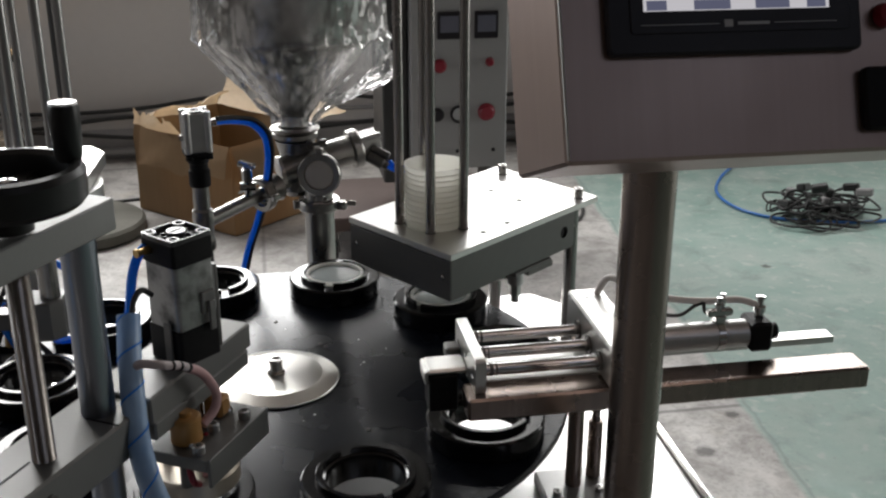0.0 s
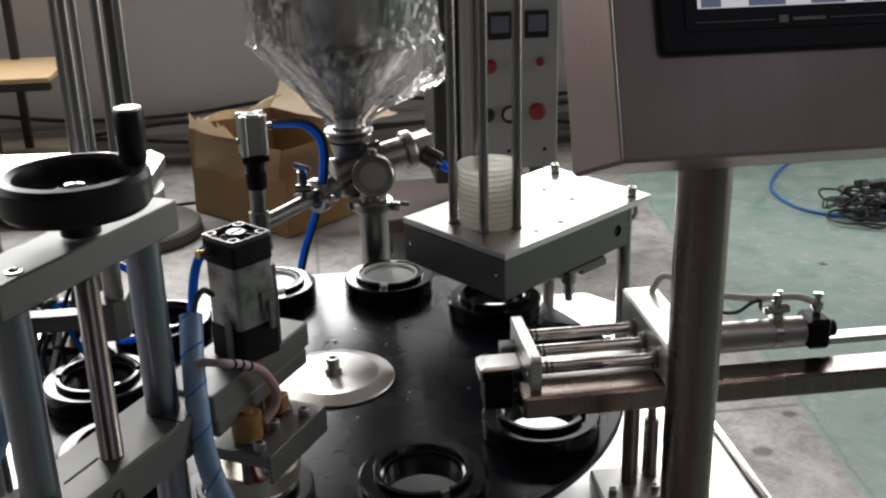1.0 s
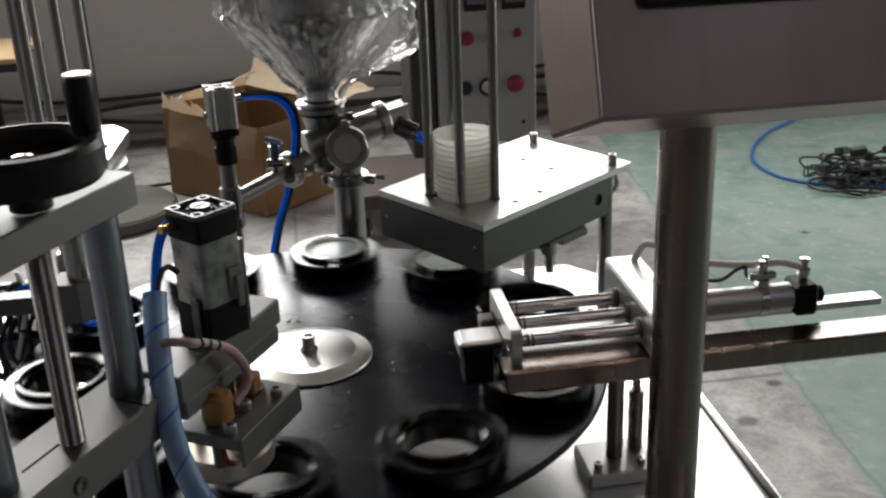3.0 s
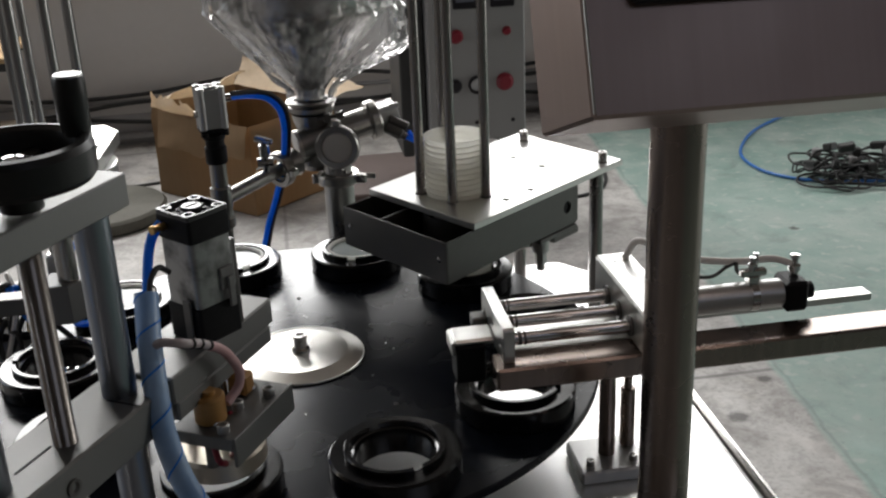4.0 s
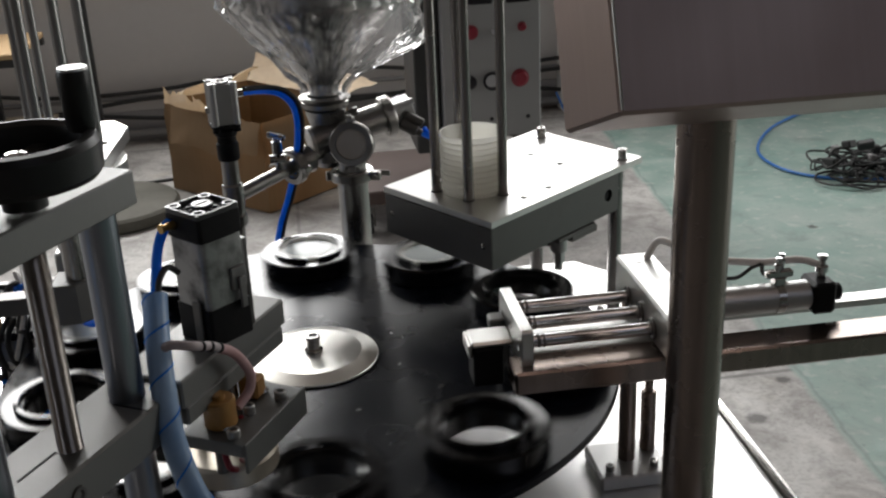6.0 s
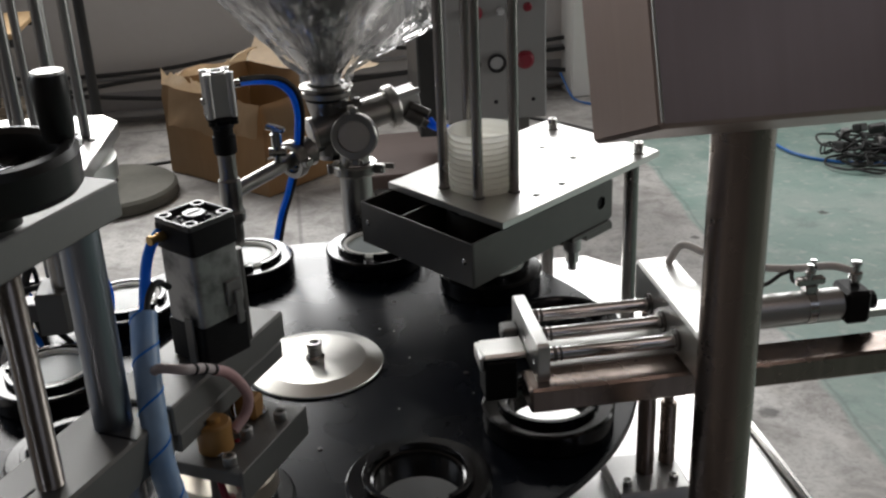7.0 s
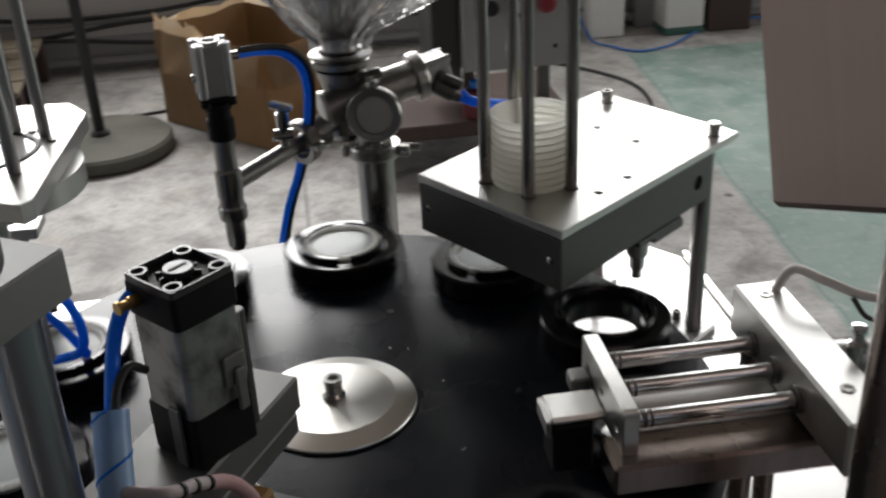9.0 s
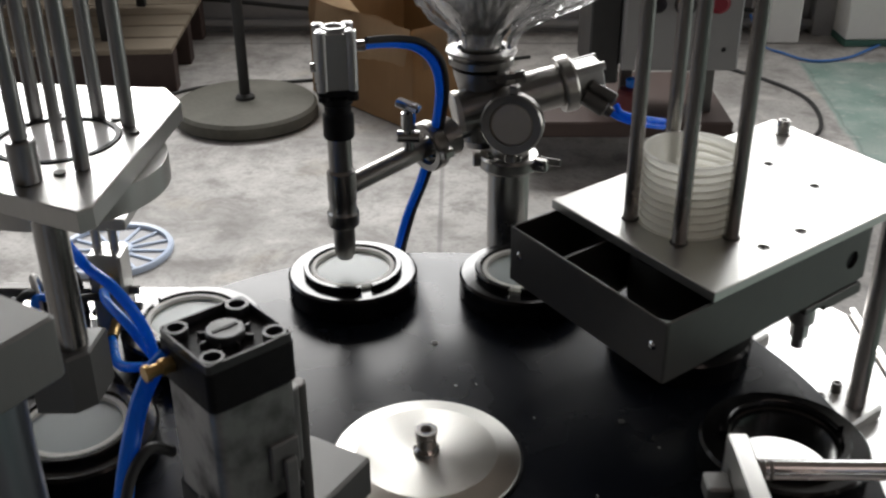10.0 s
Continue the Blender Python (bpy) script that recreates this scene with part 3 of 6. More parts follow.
def cup_dispenser():
    t = thing("cup_dispenser", LID, "brushed aluminium cup dispenser plate on steel posts", "dispenser")
    c = LID_IN @ Vector((CX, CY, 0))
    spots = [LID_IN @ Vector(p) for p in ((0.433, 1.625, 0), (0.467, 1.563, 0), (0.421, 1.454, 0), (0.375, 1.419, 0))]
    holes = [circle(c.x, c.y, 0.0498, 48)] + [circle(p.x, p.y, 0.0052, 16) for p in spots]
    part("top_plate", bm_plate([[(0, 0), (0.376, 0), (0.404, 0.242), (0.021, 0.237)]] + holes, PLATE_Z - 0.0105, PLATE_Z, 0.0010), ALU, t)
    for p in spots:
        part("screw", moved(bm_turn([(0, -0.0045), (0.0020, -0.0045), (0.0023, -0.0015), (0.0040, -0.0015), (0.0046, -0.008), (0, -0.008)], 14), Matrix.Translation((p.x, p.y, PLATE_Z))), DARKSTEEL, t)
    for a in (180, 253, 311, 100):
        q = LID_IN @ Vector((CX + 0.0565 * math.cos(radians(a)), CY + 0.0565 * math.sin(radians(a)), 0))
        g = part("guide_rod", bm_rod((q.x, q.y, PLATE_Z), (q.x, q.y, PLATE_Z + 0.62), 0.0074, bevel=0.001), RODSTEEL, t)
        part("rod_shoulder", bm_turn([(0, 0), (0.0088, 0), (0.0088, 0.0012), (0.0074, 0.0022), (0, 0.0022)], 20), DARKSTEEL, g).location = (q.x, q.y, PLATE_Z + 0.0002)
    for wx, wy in ((0.473, 1.718), (0.568, 1.558)):
        q = LID_IN @ Vector((wx, wy, 0))
        w = part("washer", bm_turn([(0, 0), (0.0105, 0), (0.0105, 0.0014), (0, 0.0014)], 20), STEEL, t)
        w.location = (q.x, q.y, PLATE_Z)
        screw(t, q.x, q.y, PLATE_Z + 0.0014, 0.0078, 0.0165)
        q = LID_IN @ Vector((wx - 0.011, wy - 0.004, 0))
        part("post", bm_rod((q.x, q.y, DECK + 0.02), (q.x, q.y, PLATE_Z - 0.0105), 0.0115, bevel=0.001), RODSTEEL, t)
        f = part("post_foot", bm_box(q.x - 0.037, q.x + 0.030, q.y - 0.021, q.y + 0.045, DECK, DECK + 0.02, 0.003), ALU_MATT, t)
        for dx, dy in ((-0.030, 0.030), (0.008, 0.032)):
            screw(f, q.x + dx, q.y + dy, DECK + 0.02, 0.0065, 0.013, DARKSTEEL)
    # inner post, hanging cylinder and its dark bracket under the plate
    part("post", bm_rod((0.215, 0.17, DECK), (0.215, 0.17, PLATE_Z - 0.0105), 0.009), STEEL, t)
    q = LID_IN @ Vector((0.436, 1.452, 0))
    part("air_cylinder", joined(bm_rod((q.x, q.y, 0.902), (q.x, q.y, 0.930), 0.0135, bevel=0.002), bm_rod((q.x, q.y, 0.884), (q.x, q.y, 0.902), 0.0095, seg=6), bm_rod((q.x, q.y, 0.872), (q.x, q.y, 0.884), 0.0065)), ALU_MATT, t, "small hanging air cylinder with a hex nut")
    part("bracket", joined(bm_box(q.x - 0.02, q.x + 0.075, q.y - 0.016, q.y + 0.03, 0.923, 0.9305, 0.001), bm_box(q.x + 0.02, q.x + 0.085, q.y - 0.012, q.y + 0.004, 0.912, 0.9225, 0.001)), DARKSTEEL, t)
    part("fitting", bm_rod((q.x - 0.006, q.y + 0.012, 0.915), (q.x - 0.05, q.y + 0.03, 0.915), 0.006), STEEL, t)
    return t


cup_dispenser()


def sliding_tray():
    """Open tray whose front lies along the plate's front edge, a little off square."""
    t = thing("sliding_tray", LID, "dark grey open sheet-metal tray sliding under the plate", "tray")
    z0, z1, L, W = 0.932, 0.9945, 0.312, 0.233
    skew = Matrix(((1, 0.0886, 0, -0.001), (0, 1, 0, 0.001), (0, 0, 1, 0), (0, 0, 0, 1)))
    part("front_wall", moved(bm_box(0, 0.003, 0, W, z0, z1, 0.0008), skew), TRAYMAT, t)
    part("side_wall", moved(bm_plate_side(L, z0, z1, 0.0), skew), TRAYMAT, t)
    part("side_wall", moved(bm_box(0.003, L, W - 0.003, W, z0, z1, 0.0008), skew), TRAYMAT, t)
    # added black backing, stands in for the dark inside the side hole
    part("plug", moved(bm_box(L - 0.042, L - 0.014, 0.0032, 0.012, 0.952, 0.980), skew), BLACKCAP, t)
    part("divider", moved(bm_box(0.003, L, 0.150, 0.153, z0 + 0.004, z1 - 0.003, 0.0006), skew), TRAYMAT, t)
    part("tray_floor", moved(bm_plate([[(0.003, 0.003), (L, 0.003), (L, W - 0.003), (0.003, W - 0.003)], circle(0.095, 0.095, 0.047, 32), circle(0.165, 0.095, 0.0225, 32)], z0, z0 + 0.003), skew), TRAYMAT, t)
    part("cup_sleeve", bm_turn([(0.049, z0 + 0.003), (0.052, z0 + 0.003), (0.052, 0.988), (0.049, 0.988), (0.049, z0 + 0.003)], 40), TRAYMAT, t).location = (0.128, 0.096, 0)
    for y in (0.016, 0.217):
        part("rivet", moved(bm_turn([(0, -0.002), (0.002, -0.002), (0.0046, 0), (0.0046, 0.0012), (0, 0.0012)], 14), skew @ Matrix.Translation((-0.0008, y, 0.966)) @ Matrix.Rotation(radians(90), 4, "Y")), CHROME, t)
    return t


TRAYMAT = material("grey_sheet_tray", (0.12, 0.117, 0.113), 0.40, 0.8, 0.06, 60, (1, 1, 1), 0.05, 0.35, 10, (0.09, 0.088, 0.085), 0.08)


def bm_plate_side(L, z0, z1, y):
    """The long upright side of the tray, with a round hole near its end."""
    bm = bm_plate([[(0.003, z0), (L, z0 + 0.004), (L, z1), (0.003, z1)], circle(L - 0.028, (z0 + z1) / 2 + 0.002, 0.0100, 24)], 0, 0.003)
    return moved(bm, Matrix.Translation((0, y + 0.003, 0)) @ Matrix.Rotation(radians(90), 4, "X"))


TRAY = sliding_tray()


# ---- take-off slide ----
def slide_unit():
    t = thing("slide_unit", pose(0, 0, 0), "pneumatic guide slide with three chromed rods on a steel beam", "slide")
    ep = bm_plate([rounded(1.022, 1.152, 0.942, 0.989, 0.006), circle(1.041, 0.962, 0.004, 14), circle(1.087, 0.966, 0.004, 14), circle(1.133, 0.962, 0.004, 14)], 0, 0.014, 0.001)
    part("end_plate", moved(ep, Matrix(((0, 0, 1, 0.283), (1, 0, 0, 0), (0, 1, 0, 0), (0, 0, 0, 1)))), ALU, t)
    for y in (1.041, 1.087, 1.133):
        r = part("guide_rod", bm_rod((0.297, y, 0.967), (0.455, y, 0.967), 0.0078, seg=28), CHROME, t)
        part("groove_ring", joined(bm_rod((0.304, y, 0.967), (0.308, y, 0.967), 0.0081), bm_rod((0.311, y, 0.967), (0.3135, y, 0.967), 0.0081)), DARKSTEEL, r)
    b = part("bearing_block", bm_box(0.444, 0.492, 0.955, 1.19, 0.948, 1.0, 0.003), ALU, t)
    for y in (1.164, 1.003):
        part("screw", moved(bm_turn([(0, -0.003), (0.003, -0.003), (0.0035, 0.0006), (0.0062, 0.0006), (0.0065, 0), (0.0065, -0.001), (0, -0.001)], 18), Matrix.Translation((0.466, y, 1.0005))), STEEL, b)
    for y in (1.041, 1.087, 1.133):
        part("bushing", moved(bm_turn([(0.0085, 0), (0.0125, 0), (0.0125, 0.003), (0.0085, 0.003), (0.0085, 0)], 24), Matrix.Translation((0.441, y, 0.967)) @ Matrix.Rotation(radians(90), 4, "Y")), DARKSTEEL, b)
    # carrier beam and cover
    part("beam", joined(bm_box(0.272, 0.79, 1.006, 1.052, 0.916, 0.9455, 0.003)), COLMAT, t, "square stainless carrier beam")
    part("flat_bar", bm_box(0.50, 0.79, 1.098, 1.122, 0.936, 0.9455, 0.001), ALU, t)
    part("cross_plate", bm_box(0.30, 0.50, 1.0525, 1.125, 0.9355, 0.9455, 0.001), ALU, t)
    part("nose_cover", joined(bm_box(0.232, 0.283, 1.067, 1.108, 0.950, 0.958, 0.003), bm_box(0.229, 0.234, 1.067, 1.108, 0.938, 0.956, 0.002), bm_box(0.236, 0.272, 1.105, 1.108, 0.905, 0.950, 0.001)), ALU, t, "bent bright aluminium nose cover")
    # added black box paints the dark hollow beneath the nose cover
    part("nose_void_fill", bm_box(0.2345, 0.271, 1.066, 1.1045, 0.900, 0.9495, 0.002), BLACKCAP, t, "black block standing in for the shaded hollow under the nose cover")
    part("stop_block", bm_box(0.264, 0.283, 1.116, 1.138, 0.946, 0.962, 0.002), ALU_DULL, t)
    c = part("air_cylinder", joined(bm_rod((0.492, 1.087, 0.967), (0.655, 1.087, 0.967), 0.0185, seg=36, bevel=0.001), bm_rod((0.498, 1.087, 0.967), (0.512, 1.087, 0.967), 0.0205, seg=36)), ALU_MATT, t)
    part("end_cap", joined(bm_box(0.655, 0.685, 1.066, 1.108, 0.947, 0.988, 0.004), bm_rod((0.685, 1.087, 0.967), (0.697, 1.087, 0.967), 0.011)), BLACKCAP, c, "black cylinder end cap")
    part("band_clamp", joined(bm_turn_x(0.612, 0.622, 1.087, 0.967, 0.0195), bm_box(0.610, 0.624, 1.080, 1.094, 0.985, 0.995, 0.001)), STEEL, c)
    part("sensor", bm_box(0.600, 0.634, 1.082, 1.092, 0.994, 1.004, 0.002), STEEL, c)
    for x, y, z, s in ((0.612, 1.080, 1.004, 0.62), (0.623, 1.094, 1.004, 0.58), (0.672, 1.087, 0.988, 0.98), (0.505, 1.062, 0.985, 1.15)):
        bm = bm_turn([(0, 0), (0.006, 0), (0.006, 0.008), (0.008, 0.009), (0.008, 0.016), (0.005, 0.018), (0.004, 0.024), (0.0065, 0.026), (0.006, 0.030), (0, 0.031)], 16)
        part("air_fitting", moved(bm, Matrix.Translation((x, y, z)) @ Matrix.Scale(s, 4)), CHROME, c)
    part("tube", bm_hose(((0.478, 1.17, 1.0), (0.492, 1.165, 1.024), (0.512, 1.14, 1.022), (0.545, 1.12, 1.012), (0.60, 1.105, 1.008), (0.645, 1.098, 1.01), (0.668, 1.09, 1.005)), 0.0046), WHITEHOSE, t, "white sleeved air tube")
    part("tube", bm_hose(((0.53, 1.12, 1.012), (0.545, 1.115, 0.992), (0.572, 1.11, 0.988), (0.59, 1.105, 1.002), (0.60, 1.10, 1.008)), 0.0025), CABLE, t)
    part("tube", bm_hose(((0.60, 1.10, 1.008), (0.606, 1.105, 0.992), (0.622, 1.10, 0.985), (0.634, 1.095, 0.992)), 0.0025), CABLE, t)
    part("post", bm_rod((0.452, 1.150, DECK + 0.02), (0.452, 1.150, 0.948), 0.0115), COLMAT, t)
    f = part("post_foot", bm_box(0.405, 0.50, 1.105, 1.19, DECK, DECK + 0.02, 0.003), ALU_MATT, t)
    for dx in (-0.03, 0.03):
        screw(f, 0.452 + dx, 1.125, DECK + 0.02, 0.006, 0.008)
    part("adjusting_rod", joined(bm_rod((0.486, 1.165, 0.80), (0.486, 1.165, 0.948), 0.006), bm_rod((0.486, 1.165, DECK + 0.02), (0.486, 1.165, 0.81), 0.0105, bevel=0.002)), COLMAT, t)
    return t


def bm_turn_x(x0, x1, y, z, r):
    return bm_rod((x0, y, z), (x1, y, z), r, seg=32)


slide_unit()


# ---- operator panel on its column ----
def operator_panel():
    tilt = 21.5
    m = pose(0.277, 0.662, 1.333, -tilt, 0, 0)
    t = thing("operator_panel", m, "brushed stainless touch-screen control box on a round column", "control panel")
    W, Dp, Hh = 0.46, 0.112, 0.36
    shell = bm_box(0, W, 0, Dp, 0, Hh)
    for v in shell.verts:
        if v.co.y > Dp / 2:
            v.co.x += -0.012 if v.co.x < W / 2 else 0.012
    bmesh.ops.bevel(shell, geom=shell.edges[:], offset=0.003, segments=1, affect="EDGES")
    part("box", shell, PANELMAT, t)
    part("weld_seam", bm_hose(((0.002, -0.0006, 0.004), (0.002, -0.0006, 0.18), (0.002, -0.0006, Hh - 0.004)), 0.0011, 8, 6), ALU, t)
    face = Matrix(((1, 0, 0, 0), (0, 0, -1, 0), (0, 1, 0, 0), (0, 0, 0, 1)))

    def strip(a, b, c, d, h0=0.0106, h1=0.0109):
        return bm_plate([[(a, c), (b, c), (b, d), (a, d)]], h0, h1)

    z0, x0, x1 = 0.080, 0.036, 0.244
    s = part("screen_frame", bm_plate([rounded(x0, x1, z0, z0 + 0.148, 0.006)], 0, 0.009, 0.002), BEZEL, t, "black touch-screen bezel")
    s.matrix_basis = face @ Matrix.Translation((0, 0, 0.0005))
    part("screen_step", bm_plate([rounded(x0 + 0.018, x1 - 0.010, z0 + 0.016, z0 + 0.138, 0.003)], 0.009, 0.0105, 0.0005), BEZEL, s)
    part("display", strip(x0 + 0.0286, x1 - 0.028, z0 + 0.033, z0 + 0.122, 0.0106, 0.0112), SCREEN_WHITE, s, "lit white touch screen page")
    for a, b in ((0.0, 0.016), (0.038, 0.0675), (0.088, 0.116), (0.1305, 0.146)):
        part("screen_button", strip(x0 + 0.031 + a, x0 + 0.031 + b, z0 + 0.0335, z0 + 0.041, 0.0113, 0.0116), SCREEN_BLUE, s)
    # thin lines and the maker's mark on the bezel, as plain shapes
    for a, b in ((0.026, 0.089), (0.134, 0.186)):
        part("trim_line", strip(x0 + a, x0 + b, z0 + 0.0222, z0 + 0.0227), PALEGREY, s)
    part("maker_mark", strip(x0 + 0.093, x0 + 0.100, z0 + 0.0200, z0 + 0.0255), PALEGREY, s)
    part("maker_mark", strip(x0 + 0.104, x0 + 0.130, z0 + 0.0213, z0 + 0.0236), PALEGREY, s)
    k = part("rocker_switch", bm_plate([rounded(0.243, 0.283, 0.016, 0.066, 0.005)], 0.0005, 0.010, 0.002), BLACKCAP, t, "black rocker switch")
    k.matrix_basis = face
    part("switch_mark", strip(0.262, 0.276, 0.024, 0.029, 0.0101, 0.0106), GREENMAT, k, "dark green switch rocker")
    part("knob", moved(bm_rod((0, 0, 0), (0, 0, 0.016), 0.010, 0.0085, bevel=0.003), face @ Matrix.Translation((0.267, 0.107, 0.0005))), RED, t, "red push button")
    u = m.inverted()
    col = bm_rod((0.0, 0, 0), (0.0, 0, 0.575), 0.0268, seg=40)
    c = part("column", col, COLMAT, t, "round brushed stainless column")
    c.matrix_basis = u @ pose(0.424, 0.867, DECK)
    e = part("column_elbow", bm_hose(((0, 0, 0.57), (0, 0, 0.595), (0, -0.018, 0.615), (0, -0.075, 0.628)), 0.0268, 32), COLMAT, c)
    part("column_flange", bm_rod((0, 0, 0), (0, 0, 0.012), 0.05, bevel=0.002), STEEL, c)
    return t


operator_panel()


# ---- sealing press with handwheel ----
PRESS = pose(-0.15, 0.78, 0, 0, 0, 60)


def seal_press():
    t = thing("seal_press", PRESS, "aluminium height-adjustable sealing press frame with a black handwheel", "press")
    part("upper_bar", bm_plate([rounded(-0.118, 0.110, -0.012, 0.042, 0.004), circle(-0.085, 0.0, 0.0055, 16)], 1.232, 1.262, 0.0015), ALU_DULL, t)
    part("screw", moved(bm_turn([(0.0035, 0), (0.005, 0.0005), (0.007, 0.0005), (0.008, -0.001), (0.0035, -0.003), (0.0035, 0)], 20), Matrix.Translation((-0.085, 0.0, 1.2625))), STEEL, t)
    for x in (-0.082, 0.088):
        part("post", bm_rod((x, 0.018, DECK + 0.001), (x, 0.018, 1.232), 0.0165, seg=32), POSTMAT, t)
    part("lead_screw", bm_turn_thread(0.0108, 0.80, 1.24), THREADMAT, t)
    w = part("handwheel", moved(bm_turn([(0.0462, 0.0), (0.0475, -0.014), (0.052, -0.018), (0.0585, -0.018), (0.0625, -0.013), (0.063, 0.008), (0.0600, 0.0135), (0.0535, 0.0145), (0.0485, 0.011), (0.0462, 0.0)], 72), Matrix.Translation((0, 0.006, 1.305))), RUBBER, t, "black moulded handwheel")
    part("hub", joined(moved(bm_turn([(0, -0.04), (0.017, -0.04), (0.017, -0.008), (0.012, -0.004), (0, -0.004)], 32), Matrix.Translation((0, 0.006, 1.305))), *[bm_spoke(a) for a in (20, 140, 260)]), RUBBER, w)
    part("hub_plate", moved(bm_turn([(0, -0.004), (0.019, -0.004), (0.021, -0.006), (0.021, -0.008), (0, -0.008)], 36), Matrix.Translation((0, 0.006, 1.307))), CHROME, w, "bright hub plate")
    for a in (80, 200, 320):
        screw(w, 0.030 * math.cos(radians(a)), 0.006 + 0.030 * math.sin(radians(a)), 1.294, 0.005, 0.006)
    part("hub_nut", moved(bm_turn([(0, -0.004), (0.0085, -0.004), (0.0085, 0.003), (0.005, 0.004), (0, 0.004)], 6), Matrix.Translation((0, 0.006, 1.305))), CHROME, w)
    part("crank_grip", moved(bm_turn([(0, 0.012), (0.010, 0.012), (0.0115, 0.018), (0.0128, 0.045), (0.0128, 0.056), (0.0115, 0.059), (0, 0.059)], 28), Matrix.Translation((0.040, -0.026, 1.305))), RUBBER, w, "black upright crank grip")
    part("grip_cap", moved(bm_turn([(0, 0), (0.0118, 0), (0.0112, 0.0018), (0, 0.0018)], 24), Matrix.Translation((0.040, -0.026, 1.3642))), ALU_MATT, w)
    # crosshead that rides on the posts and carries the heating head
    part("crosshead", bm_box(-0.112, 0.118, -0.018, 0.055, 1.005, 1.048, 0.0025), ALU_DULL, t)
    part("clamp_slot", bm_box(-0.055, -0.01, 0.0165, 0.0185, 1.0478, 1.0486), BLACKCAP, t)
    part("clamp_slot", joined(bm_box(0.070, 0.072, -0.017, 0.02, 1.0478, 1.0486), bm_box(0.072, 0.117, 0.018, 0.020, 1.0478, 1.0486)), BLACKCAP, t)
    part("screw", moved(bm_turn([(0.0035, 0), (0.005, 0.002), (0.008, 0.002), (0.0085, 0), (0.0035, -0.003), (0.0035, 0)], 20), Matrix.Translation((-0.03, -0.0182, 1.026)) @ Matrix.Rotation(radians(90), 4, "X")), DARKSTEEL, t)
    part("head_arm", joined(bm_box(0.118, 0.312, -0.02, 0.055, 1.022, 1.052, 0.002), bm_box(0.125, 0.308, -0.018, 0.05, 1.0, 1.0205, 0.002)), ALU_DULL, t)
    return t


def bm_turn_thread(r, z0, z1):
    n = 480
    prof = [(0, z0)] + [(r if i % 2 else r * 0.955, z0 + (z1 - z0) * i / n) for i in range(n + 1)] + [(0, z1)]
    return moved(bm_turn(prof, 20), Matrix.Translation((0, 0.01, 0)))


def bm_spoke(a):
    bm = bm_box(0.010, 0.050, -0.008, 0.008, -0.012, -0.003, 0.002)
    return moved(bm, Matrix.Translation((0, 0.006, 1.305)) @ Matrix.Rotation(radians(a), 4, "Z"))


THREADMAT = material("threaded_rod_steel", (0.34, 0.31, 0.285), 0.24, 1.0, 0.1, 120, (1, 1, 1), 0.0, 0.3, 20, (0.26, 0.235, 0.215), 0.06)
seal_press()


